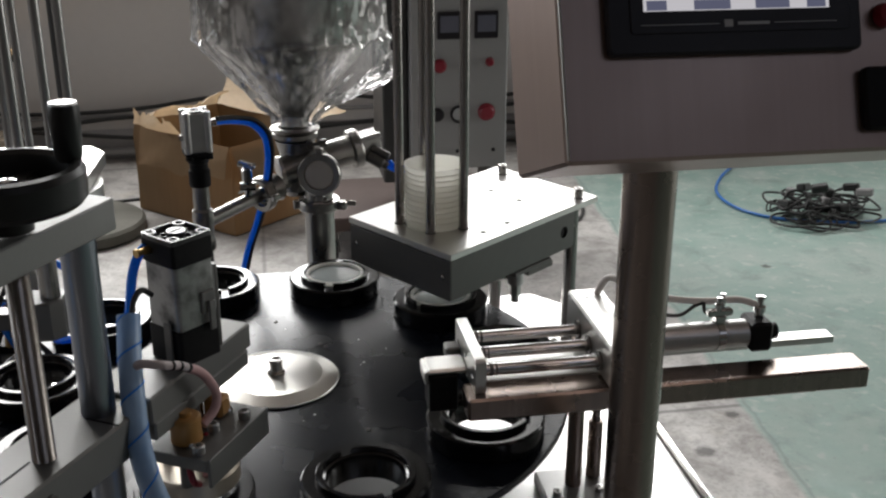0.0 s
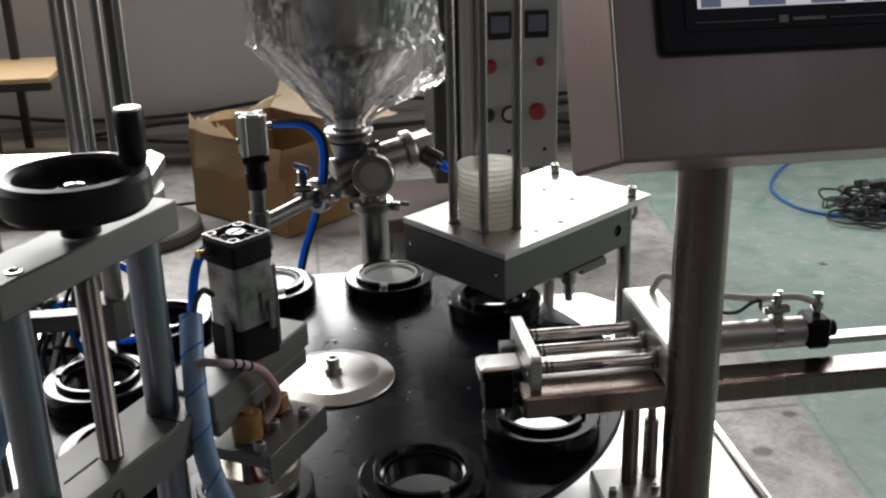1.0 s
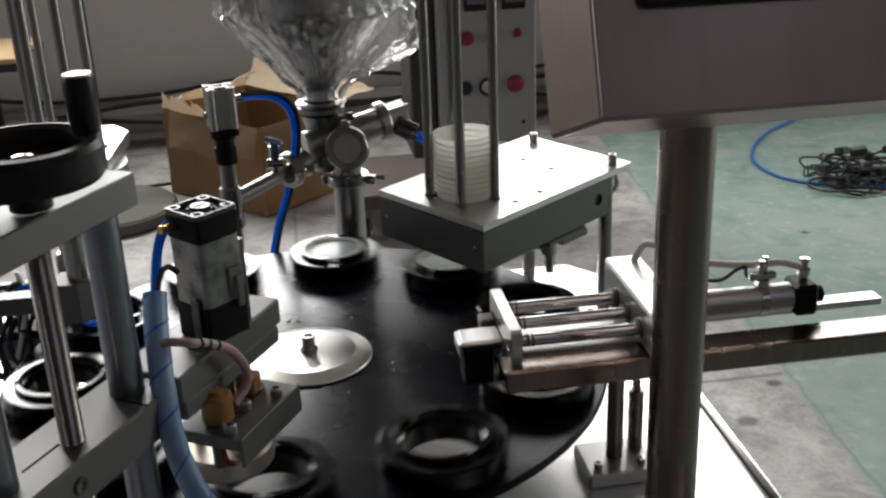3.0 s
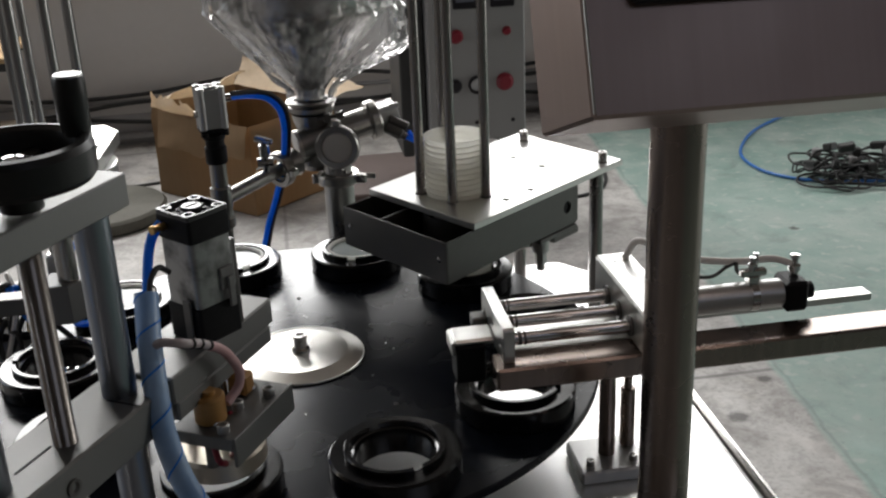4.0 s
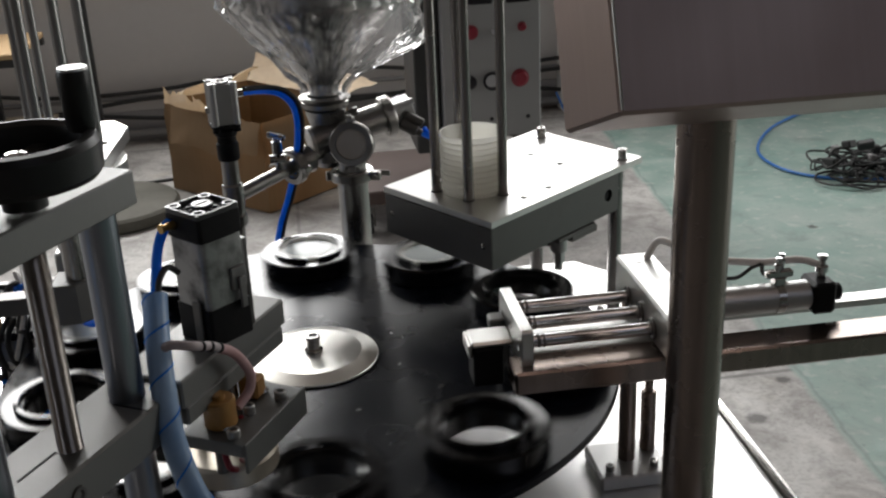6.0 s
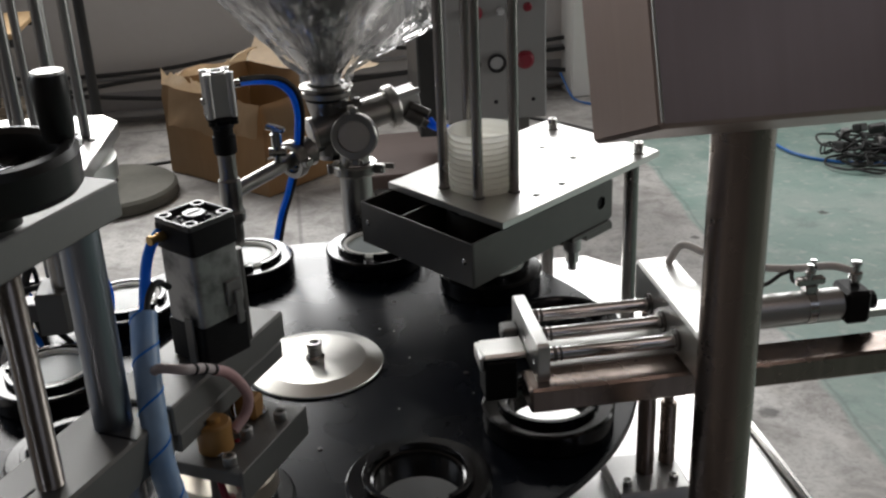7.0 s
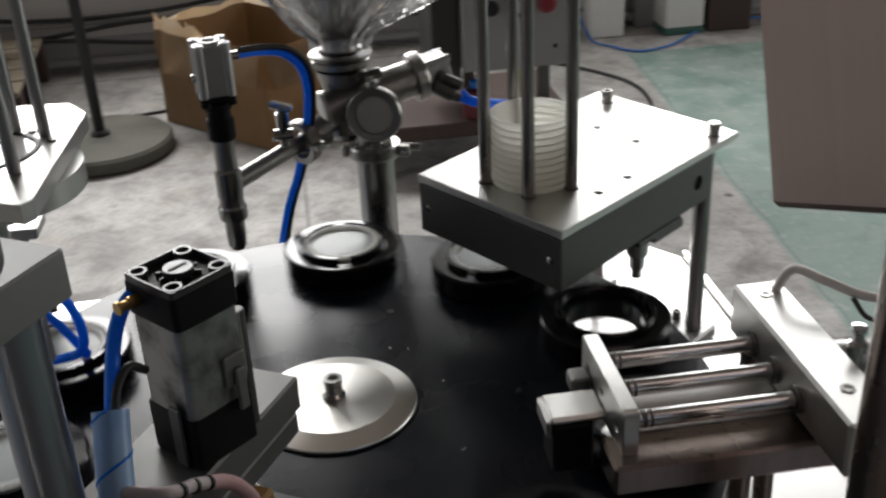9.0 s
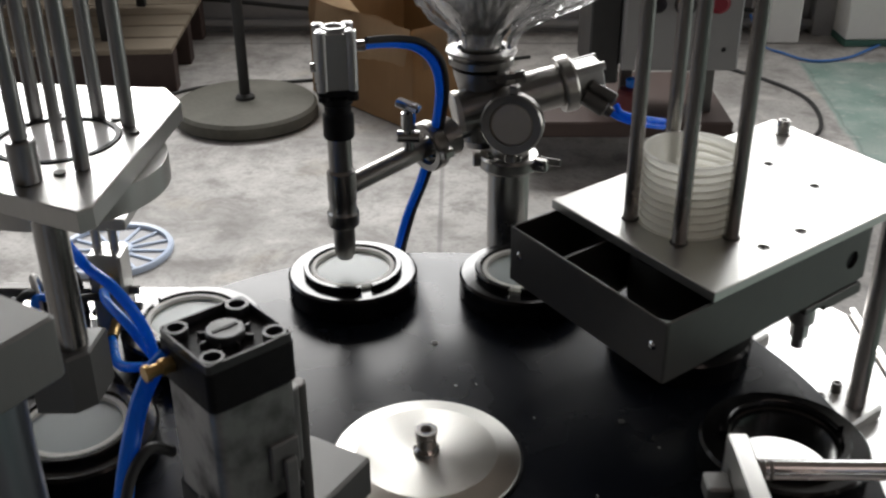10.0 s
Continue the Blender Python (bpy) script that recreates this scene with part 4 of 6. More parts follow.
def seal_cylinder():
    """Square air cylinder with black caps, above the heating head."""
    t = thing("seal_cylinder", pose(-0.043, 0.970, 0, 0, 0, 42), "square pneumatic cylinder with black cast end caps", "air cylinder")
    a = 0.0262
    corners = [(sx * 0.0185, sy * 0.0185) for sx in (-1, 1) for sy in (-1, 1)]
    part("top_cap", bm_plate([rounded(-a, a, -a, a, 0.004)] + [circle(x, y, 0.0048, 16) for x, y in corners], 1.162, 1.1865, 0.001), BLACKCAP, t)
    rib = [bm_plate([rounded(-a + 0.0008, a - 0.0008, -a + 0.0008, a - 0.0008, 0.003), rounded(-a + 0.0019, a - 0.0019, -a + 0.0019, a - 0.0019, 0.002)], 1.1862, 1.1915)]
    for x, y in corners:
        rib.append(moved(bm_turn([(0.0046, 1.1862), (0.0064, 1.1862), (0.0064, 1.1918), (0.0046, 1.1918), (0.0046, 1.1862)], 20), Matrix.Translation((x, y, 0))))
    for k in range(8):
        rib.append(moved(bm_box(0.009, 0.0150, -0.0004, 0.0004, 1.1865, 1.1895), Matrix.Rotation(radians(45 * k), 4, "Z")))
    part("cap_ribs", joined(*rib), CAPGREY, t, "glossy worn black cast ribs")
    part("cap_disc", bm_rod((0, 0, 1.1866), (0, 0, 1.1925), 0.0105, bevel=0.0008), CAPGREY, t)
    part("disc_mark", joined(bm_box(-0.0072, 0.0072, -0.0012, 0.0012, 1.1926, 1.1930)), BLACKCAP, t)
    for x, y in corners:
        part("bolt", bm_rod((x, y, 1.178), (x, y, 1.184), 0.0042, seg=16), DARKSTEEL, t)
    body = [bm_plate([rounded(-a + 0.001, a - 0.001, -a + 0.001, a - 0.001, 0.006)], 1.092, 1.1615)]
    part("barrel", joined(*body), BARREL, t, "silver barrel with dark reflections painted in as smudges")
    part("bottom_cap", bm_plate([rounded(-a, a, -a, a, 0.004)], 1.0525, 1.0915, 0.001), BLACKCAP, t)
    part("bracket_rail", joined(bm_box(-a - 0.004, -a - 0.001, -0.016, -0.004, 1.053, 1.10, 0.001)), DARKSTEEL, t)
    part("air_fitting", joined(bm_rod((-a, 0.012, 1.176), (-a - 0.007, 0.012, 1.176), 0.0045), bm_rod((-a - 0.007, 0.012, 1.176), (-a - 0.013, 0.012, 1.176), 0.0034), bm_rod((-a - 0.013, 0.012, 1.176), (-a - 0.016, 0.012, 1.176), 0.0046)), BRASS, t, "brass speed control fitting")
    part("sensor_clip", joined(bm_plate([rounded(a - 0.004, a + 0.006, -0.018, 0.004, 0.004)], 1.100, 1.150, 0.001), bm_box(0.004, a - 0.004, -a - 0.002, -a + 0.004, 1.104, 1.128, 0.001), bm_box(0.010, 0.018, -a - 0.006, -a - 0.0025, 1.085, 1.118, 0.001)), CAPGREY_DULL, t, "worn grey sensor clip")
    part("sensor", joined(bm_rod((a + 0.008, -0.010, 1.0525), (a + 0.008, -0.010, 1.148), 0.0052, seg=20, bevel=0.001)), DARKSTEEL, t)
    return t


CAPGREY_DULL = material("worn_grey_clip", (0.22, 0.22, 0.215), 0.45, 0.5, 0.2, 90, (1, 1, 1), 0.08, 0.6, 40, (0.07, 0.07, 0.07), 0.1)
CAPGREY = material("glossy_black_cap_edges", (0.035, 0.035, 0.037), 0.30, 0.0, 0.2, 120, (1, 1, 1), 0.08, 0.5, 40, (0.07, 0.07, 0.07), 0.06)
# dark spots paint the smudged reflections on the barrel into its colour
BARREL = material("barrel_reflection_smudges", (0.34, 0.34, 0.335), 0.38, 0.85, 0.1, 60, (1, 1, 1), 0.05, 0.95, 42, (0.035, 0.035, 0.035), 0.15)
seal_cylinder()


def heating_head():
    t = thing("heating_head", pose(-0.15, 0.78, 0, 0, 0, 60), "heat sealing head with brass terminals under an aluminium bracket", "sealing head")
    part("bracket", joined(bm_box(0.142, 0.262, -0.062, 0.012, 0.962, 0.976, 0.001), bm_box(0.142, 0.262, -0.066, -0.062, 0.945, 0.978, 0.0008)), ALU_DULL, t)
    for x in (0.165, 0.24):
        part("stay", bm_rod((x, -0.03, 0.976), (x, -0.01, 1.0), 0.006), STEEL, t)
    for x, y in ((0.155, -0.045), (0.200, -0.035), (0.235, -0.052), (0.245, -0.015)):
        screw(t, x, y, 0.976, 0.0065, 0.009, ALU_MATT)
    part("terminal_block", joined(bm_rod((0.172, -0.020, 0.976), (0.172, -0.020, 1.006), 0.0165, bevel=0.002), bm_rod((0.172, -0.020, 1.006), (0.172, -0.020, 1.011), 0.007)), AMBER, t, "amber terminal block")
    part("terminal_block", bm_box(0.222, 0.242, -0.032, -0.008, 0.976, 1.000, 0.003), AMBER, t, "amber terminal block")
    part("ram", bm_rod((0.218, 0.0, 0.925), (0.218, 0.0, 1.02), 0.010), STEEL, t)
    for x, y in ((0.165, -0.02), (0.250, -0.02), (0.208, 0.035)):
        part("spring_stay", bm_rod((x, y, 0.925), (x, y, 0.962), 0.0065), DARKSTEEL, t)
    part("heater_ring", moved(bm_turn([(0, 0.900), (0.046, 0.900), (0.050, 0.904), (0.050, 0.922), (0.047, 0.926), (0, 0.926)], 48), Matrix.Translation((0.208, 0.0, 0))), HEATER, t, "dulled metal heater ring")
    part("red_lead", bm_hose(((0.17, -0.02, 0.976), (0.15, -0.035, 0.962), (0.148, -0.04, 0.945), (0.165, -0.035, 0.930)), 0.0035), RED, t)
    part("red_lead", bm_hose(((0.19, -0.03, 0.976), (0.178, -0.05, 0.955), (0.175, -0.045, 0.940), (0.185, -0.03, 0.928)), 0.0035), RED, t)
    part("sleeve", bm_hose(((0.117, -0.003, 1.083), (0.112, -0.020, 1.094), (0.117, -0.035, 1.093), (0.128, -0.040, 1.088), (0.143, -0.040, 1.081), (0.160, -0.040, 1.070)), 0.0044), SLEEVE, t, "greyish white sleeve")
    part("sleeve", bm_hose(((0.158, -0.040, 1.071), (0.174, -0.040, 1.060), (0.189, -0.040, 1.044), (0.203, -0.040, 1.020), (0.200, -0.038, 1.002), (0.182, -0.034, 0.992)), 0.0050), PINKHOSE, t, "pinkish sleeve end")
    for x, z, w in ((0.128, 1.0880, 0.4), (0.141, 1.0815, 0.5), (0.155, 1.0735, 0.6)):
        part("sleeve_band", bm_rod((x, -0.041, z), (x + 0.0022, -0.041, z - 0.0022 * w), 0.0050, seg=16), CABLE, t)
    return t


HEATER = material("heat_dulled_metal", (0.55, 0.50, 0.42), 0.42, 0.8, 0.1, 60, (1, 1, 1), 0.05, 0.5, 25, (0.35, 0.28, 0.2), 0.1)
SLEEVE = material("spiral_sleeve", (0.50, 0.44, 0.44), 0.5, 0.0, 0.2, 90, (1, 1, 1), 0.1, 0.5, 22, (0.42, 0.26, 0.28), 0.08)
heating_head()


# ---- wrapped hoses by the press ----
def wrapped_hose():
    t = thing("wrapped_hose", pose(0, 0, 0), "bundle of blue air tubes in a pale spiral wrap", "hose")
    pts = ((-0.090, 0.908, 1.128), (-0.090, 0.885, 1.095), (-0.088, 0.862, 1.055), (-0.084, 0.845, 1.01), (-0.070, 0.830, 0.96), (-0.045, 0.822, 0.91), (-0.025, 0.825, 0.85), (-0.02, 0.835, 0.78), (-0.02, 0.84, DECK + 0.011))
    part("spiral_wrap", bm_hose(pts, 0.0116, 16, 10), PALEBLUE, t)
    path = smooth_path(pts, 10)
    coil = []
    for i, p in enumerate(path[:-1]):
        way = (path[i + 1] - p).normalized()
        s = way.cross(Vector((1, 0, 0))).normalized()
        a = 2 * math.pi * i / 9
        coil.append(p + (s * math.cos(a) + way.cross(s) * math.sin(a)) * 0.0112)
    part("tube", bm_hose(((-0.074, 0.966, 1.178), (-0.081, 0.960, 1.171), (-0.0865, 0.944, 1.158), (-0.0890, 0.920, 1.135), (-0.0905, 0.900, 1.108)), 0.0050), BLUE, t, "blue air tube rising from the wrap")
    part("wrap_edge", bm_hose(coil, 0.0011, 6, 3), BLUE, t, "blue spiral edge of the wrap")
    part("tube", bm_hose(((-0.088, 0.905, 1.122), (-0.085, 0.918, 1.138), (-0.078, 0.93, 1.145), (-0.070, 0.94, 1.135)), 0.003), CABLE, t, "black lead")
    return t


wrapped_hose()


def second_hose():
    t = thing("wrapped_hose", pose(0, 0, 0), "blue spiral-wrapped hose curving down to the deck", "hose")
    part("spiral_wrap", bm_hose(((-0.225, 0.80, 1.175), (-0.236, 0.80, 1.13), (-0.251, 0.80, 1.085), (-0.282, 0.80, 1.025), (-0.32, 0.80, 0.95), (-0.355, 0.80, 0.86), (-0.37, 0.80, DECK + 0.011)), 0.0105, 16, 10), PALEBLUE, t)
    return t


second_hose()


# ---- filling unit: hopper, valve, dosing pipe and nozzle ----
PX, PY = 0.142, 1.745


def filling_unit():
    t = thing("filling_unit", pose(0, 0, 0), "stainless steel filling unit with tri-clamp valve body and nozzle", "filler")
    part("stand_pipe", bm_rod((PX, PY, DECK), (PX, PY, 0.950), 0.0265, seg=40), FILLER, t)
    part("pipe_flange", bm_rod((PX, PY, DECK), (PX, PY, DECK + 0.014), 0.055, bevel=0.002), FILLER, t)
    tri_clamp(t, Matrix.Translation((PX, PY, 0.960)), 0.038, True)
    # cross-shaped valve body: upright neck, front branch with its end disc, barrel to the far side
    part("valve_body", joined(bm_rod((PX, PY, 0.968), (PX, PY, 1.035), 0.0255, seg=36, bevel=0.003), bm_rod((PX, PY - 0.060, 1.033), (PX - 0.004, PY + 0.02, 1.033), 0.0265, seg=36, bevel=0.002)), FILLER, t)
    front = Matrix.Translation((PX, PY - 0.064, 1.033)) @ Matrix.Rotation(radians(-14), 4, "Z") @ Matrix.Rotation(radians(84), 4, "X")
    part("end_disc", moved(bm_turn([(0, 0.006), (0.024, 0.006), (0.0275, 0.004), (0.0275, -0.010), (0, -0.010)], 44), front), DISCMAT, t, "round satin end disc")
    tri_clamp(t, front, 0.0375, False)
    part("clamp_hinge", moved(bm_box(-0.006, 0.006, 0.036, 0.046, -0.009, 0.009, 0.002), front), FILLER, t)
    part("clamp_joint", moved(joined(bm_box(-0.007, 0.007, -0.047, -0.036, -0.009, 0.009, 0.002), bm_rod((-0.012, -0.043, 0), (0.012, -0.043, 0), 0.0032, seg=12)), front), FILLER, t)
    part("valve_neck", bm_turn([(0, 0.975), (0.022, 0.975), (0.028, 0.985), (0.0285, 1.02), (0.0275, 1.045), (0.034, 1.066), (0.036, 1.076), (0, 1.076)], 40), FILLER, t).location = (NX, NY - 0.012, 0)
    part("ferrule", moved(bm_turn([(0.026, 0), (0.036, 0.0), (0.0405, 0.003), (0.0405, 0.011), (0.037, 0.0145), (0.026, 0.0150), (0.026, 0)], 44), Matrix.Translation((NX, NY - 0.004, 1.0765))), FILLER, t)
    part("ferrule_rim", moved(bm_turn([(0.030, 0), (0.043, 0.001), (0.0445, 0.003), (0.043, 0.005), (0.030, 0.006), (0.030, 0)], 44), Matrix.Translation((NX, NY - 0.004, 1.0915))), FILLER, t)
    part("clamp_bolt", joined(bm_box(NX + 0.018, NX + 0.030, NY - 0.052, NY - 0.030, 1.066, 1.080, 0.002), bm_rod((NX + 0.006, NY - 0.048, 1.072), (NX + 0.046, NY - 0.048, 1.076), 0.0036, seg=12), bm_rod((NX + 0.040, NY - 0.048, 1.075), (NX + 0.052, NY - 0.048, 1.077), 0.0075, seg=6)), DARKSTEEL, t)
    a, b = Vector((NX - 0.030, NY - 0.036, 1.025)), Vector((NX + 0.100, NY - 0.006, 1.051))
    n = (b - a).normalized().to_track_quat("Z", "Y").to_matrix().to_4x4()
    part("dosing_cylinder", bm_rod(a, b, 0.0265, seg=40, bevel=0.002), FILLER, t)
    part("end_disc", moved(bm_turn([(0, -0.004), (0.025, -0.004), (0.0275, -0.002), (0.0275, 0.004), (0, 0.004)], 40), Matrix.Translation(a) @ n), DISCMAT, t, "round satin end disc")
    tri_clamp(t, Matrix.Translation(b + (b - a) * 0.04) @ n, 0.0355, False)
    c = b + (b - a).normalized() * 0.014
    body = [bm_plate([rounded(-0.021, 0.021, -0.021, 0.021, 0.005)], 0, 0.036, 0.001)]
    body += [bm_rod((sx * 0.017, sy * 0.017, -0.002), (sx * 0.017, sy * 0.017, 0.039), 0.0052, seg=14) for sx in (-1, 1) for sy in (-1, 1)]
    part("air_cylinder", moved(joined(*body), Matrix.Translation(c) @ n), ALU_MATT, t, "square ribbed aluminium air cylinder")
    part("air_fitting", joined(bm_rod(c + Vector((0.012, -0.022, -0.010)), c + Vector((0.040, -0.030, -0.026)), 0.0105, bevel=0.002), bm_rod(c + Vector((0.020, -0.018, 0.002)), c + Vector((0.052, -0.026, -0.014)), 0.0080, bevel=0.002), bm_rod(c + Vector((0.040, -0.030, -0.026)), c + Vector((0.047, -0.032, -0.030)), 0.0070)), DARKSTEEL, t)
    e = c + Vector((0.046, -0.031, -0.029))
    for k in (0.0, 0.007):
        part("tube", bm_hose((e + Vector((k, k, k)), e + Vector((0.014, 0.0, -0.008 + k)), e + Vector((0.034, 0.006, -0.016 + k)), e + Vector((0.075, 0.04, -0.034 + k))), 0.0040), BLUE, t, "blue air tube")
    # dosing pipe to the nozzle
    a, b = Vector((NX - 0.018, NY - 0.036, 1.006)), Vector((QX, QY, 0.982))
    part("dosing_pipe", bm_rod(b, a, 0.0118, seg=28), FILLER, t)
    n = (a - b).normalized().to_track_quat("Z", "Y").to_matrix().to_4x4()
    tri_clamp(t, Matrix.Translation(b.lerp(a, 0.68)) @ n, 0.0310, True)
    part("pipe_cone", bm_rod(b.lerp(a, 0.70), b.lerp(a, 0.86), 0.014, 0.025, seg=28), FILLER, t)
    v = b.lerp(a, 0.52)
    part("valve_lever", joined(bm_rod((v.x, v.y - 0.005, v.z + 0.010), (v.x, v.y - 0.005, v.z + 0.060), 0.0065), bm_rod((v.x, v.y - 0.005, v.z + 0.036), (v.x, v.y - 0.005, v.z + 0.056), 0.0085, seg=8), moved(bm_box(-0.016, 0.014, -0.007, 0.007, 0, 0.009, 0.002), pose(v.x, v.y - 0.005, v.z + 0.060, 0, 14, -20)), bm_rod((v.x - 0.013, v.y - 0.005, v.z + 0.026), (v.x + 0.013, v.y - 0.005, v.z + 0.026), 0.0075)), CHROME, t)
    # nozzle with its small actuator
    nz = part("nozzle", moved(bm_turn([(0, 0.893), (0.0085, 0.893), (0.0118, 0.899), (0.0128, 0.915), (0.0128, 0.935), (0.0175, 0.937), (0.0185, 0.940), (0.0185, 0.953), (0.0165, 0.956), (0.0155, 0.966), (0.0168, 0.970), (0.0168, 1.004), (0.0135, 1.007), (0.0135, 1.055), (0, 1.055)], 32), Matrix.Translation((QX, QY, 0))), FILLER, t)
    part("coupling", moved(bm_turn([(0, 1.046), (0.0165, 1.046), (0.0175, 1.049), (0.0175, 1.072), (0.0150, 1.075), (0.0150, 1.084), (0.0172, 1.086), (0.0172, 1.0945), (0.0145, 1.0955), (0.0145, 1.1), (0, 1.1)], 28), Matrix.Translation((QX, QY, 0))), BLACKCAP, nz, "black threaded coupling")
    turn_it = Matrix.Translation((QX, QY, 0)) @ Matrix.Rotation(radians(12), 4, "Z")
    act = joined(bm_plate([rounded(-0.0195, 0.0195, -0.0195, 0.0195, 0.006)], 1.105, 1.168, 0.001), *[bm_rod((sx * 0.016, sy * 0.016, 1.105), (sx * 0.016, sy * 0.016, 1.1705), 0.0062, seg=16) for sx in (-1, 1) for sy in (-1, 1)], bm_turn([(0.007, 1.168), (0.013, 1.168), (0.013, 1.1715), (0.010, 1.1715), (0.007, 1.168)], 24))
    ac = part("actuator", moved(act, turn_it), ALU_MATT, nz, "square aluminium air actuator")
    for sx in (-1, 1):
        for sy in (-1, 1):
            part("bolt", moved(bm_rod((sx * 0.016, sy * 0.016, 1.1706), (sx * 0.016, sy * 0.016, 1.1712), 0.0036, seg=12), turn_it), DARKSTEEL, ac)
    part("actuator_base", moved(joined(bm_plate([rounded(-0.022, 0.022, -0.022, 0.022, 0.006)], 1.0995, 1.106, 0.001), bm_rod((-0.016, -0.016, 1.094), (-0.016, -0.016, 1.0994), 0.006), bm_rod((0.016, -0.016, 1.094), (0.016, -0.016, 1.0994), 0.006)), turn_it), BLACKCAP, nz)
    part("air_fitting", bm_rod((QX + 0.018, QY + 0.004, 1.148), (QX + 0.032, QY + 0.008, 1.148), 0.0058, seg=14), STEEL, nz)
    part("air_fitting", bm_rod((QX - 0.018, QY - 0.006, 1.128), (QX - 0.026, QY - 0.008, 1.128), 0.0048, seg=14), STEEL, nz)
    way = ((QX + 0.026, QY + 0.010, 1.148), (0.002, 1.640, 1.143), (0.030, 1.655, 1.134), (0.050, 1.664, 1.112), (0.056, 1.674, 1.080), (0.053, 1.686, 1.040), (0.045, 1.700, 0.995), (0.030, 1.716, 0.940), (0.010, 1.732, 0.880), (-0.008, 1.742, 0.800), (-0.02, 1.750, DECK + 0.005))
    part("tube", bm_hose(way, 0.0054), BLUE, t, "blue air tube")
    part("tube", bm_hose([(x + 0.0075, y - 0.002, z + 0.0055) for x, y, z in way], 0.0040), CABLE, t, "black air tube")
    part("cable_tie", bm_rod((0.0440, 1.703, 0.985), (0.0425, 1.7045, 0.981), 0.0085, seg=14), PALEGREY, t)
    return t


def tri_clamp(parent, m, r, wing):
    """A hinged ring clamp with its wing nut."""
    c = part("ring_clamp", moved(bm_turn([(r * 0.7, -0.008), (r * 0.95, -0.009), (r, -0.006), (r, 0.006), (r * 0.95, 0.009), (r * 0.7, 0.008), (r * 0.7, -0.008)], 44), m), FILLER, parent)
    if wing:
        part("wing_nut", moved(joined(bm_box(r - 0.004, r + 0.014, -0.006, 0.006, -0.008, 0.008, 0.002), bm_rod((r + 0.008, -0.012, 0), (r + 0.008, 0.018, 0), 0.0035), bm_box(r - 0.008, r + 0.026, 0.014, 0.018, -0.005, 0.005, 0.0015)), m @ Matrix.Rotation(radians(-25), 4, "Z")), FILLER, c)
        part("hinge", moved(bm_box(-r - 0.008, -r + 0.004, -0.006, 0.006, -0.008, 0.008, 0.002), m), FILLER, c)
    return c


NX, NY = 0.106, 1.775
QX, QY = -0.055, 1.607
filling_unit()


def hopper():
    t = thing("hopper", pose(NX, NY, 0), "conical stainless hopper wrapped in crumpled clear film", "hopper")
    part("shell", bm_turn([(0.0240, 1.098), (0.0250, 1.098), (0.0255, 1.118), (0.150, 1.256), (0.153, 1.263), (0.153, 1.62), (0.151, 1.62), (0.151, 1.264), (0.148, 1.257), (0.0240, 1.122), (0.0240, 1.098)], 72), HOPPERMAT, t)
    random.seed(4)
    bm = bmesh.new()
    rows, seg = 80, 170
    grid = []
    for i in range(rows):
        s = i / (rows - 1)
        z = 1.102 + 0.486 * s
        ring = []
        for j in range(seg):
            a = 2 * math.pi * j / seg
            cone = min(0.157, 0.028 + max(0.0, z - 1.118) * 0.93)
            # the film hangs loose and baggy to the right of the cone
            sag = max(0.0, math.cos(a - radians(-5))) ** 3 * 0.075 * math.exp(-((z - 1.185) / 0.045) ** 2)
            w = noise.noise((math.cos(a) * 2.6, math.sin(a) * 2.6, z * 9)) * 0.010
            w += (0.5 - abs(noise.noise((math.cos(a) * 7, math.sin(a) * 7, z * 14)))) * 0.012
            w += (0.4 - abs(noise.noise((math.cos(a) * 19, math.sin(a) * 19, z * 30)))) * 0.011
            pleat = 0.004 * math.sin(a * 23 + 5 * noise.noise((a, z * 5, 0))) * max(0, 1 - (z - 1.102) * 4)
            r = cone + 0.004 + sag + w * (1.0 if z < 1.26 else 0.55) + pleat
            ring.append(bm.verts.new((r * math.cos(a), r * math.sin(a), z + 0.006 * noise.noise((a * 3, z * 10, 2)))))
        grid.append(ring)
    for a, b in zip(grid, grid[1:]):
        for j in range(seg):
            bm.faces.new((a[j], a[(j + 1) % seg], b[(j + 1) % seg], b[j]))
    part("film_wrap", bm, FILM, t, "crumpled clear stretch film", 14)
    return t


hopper()


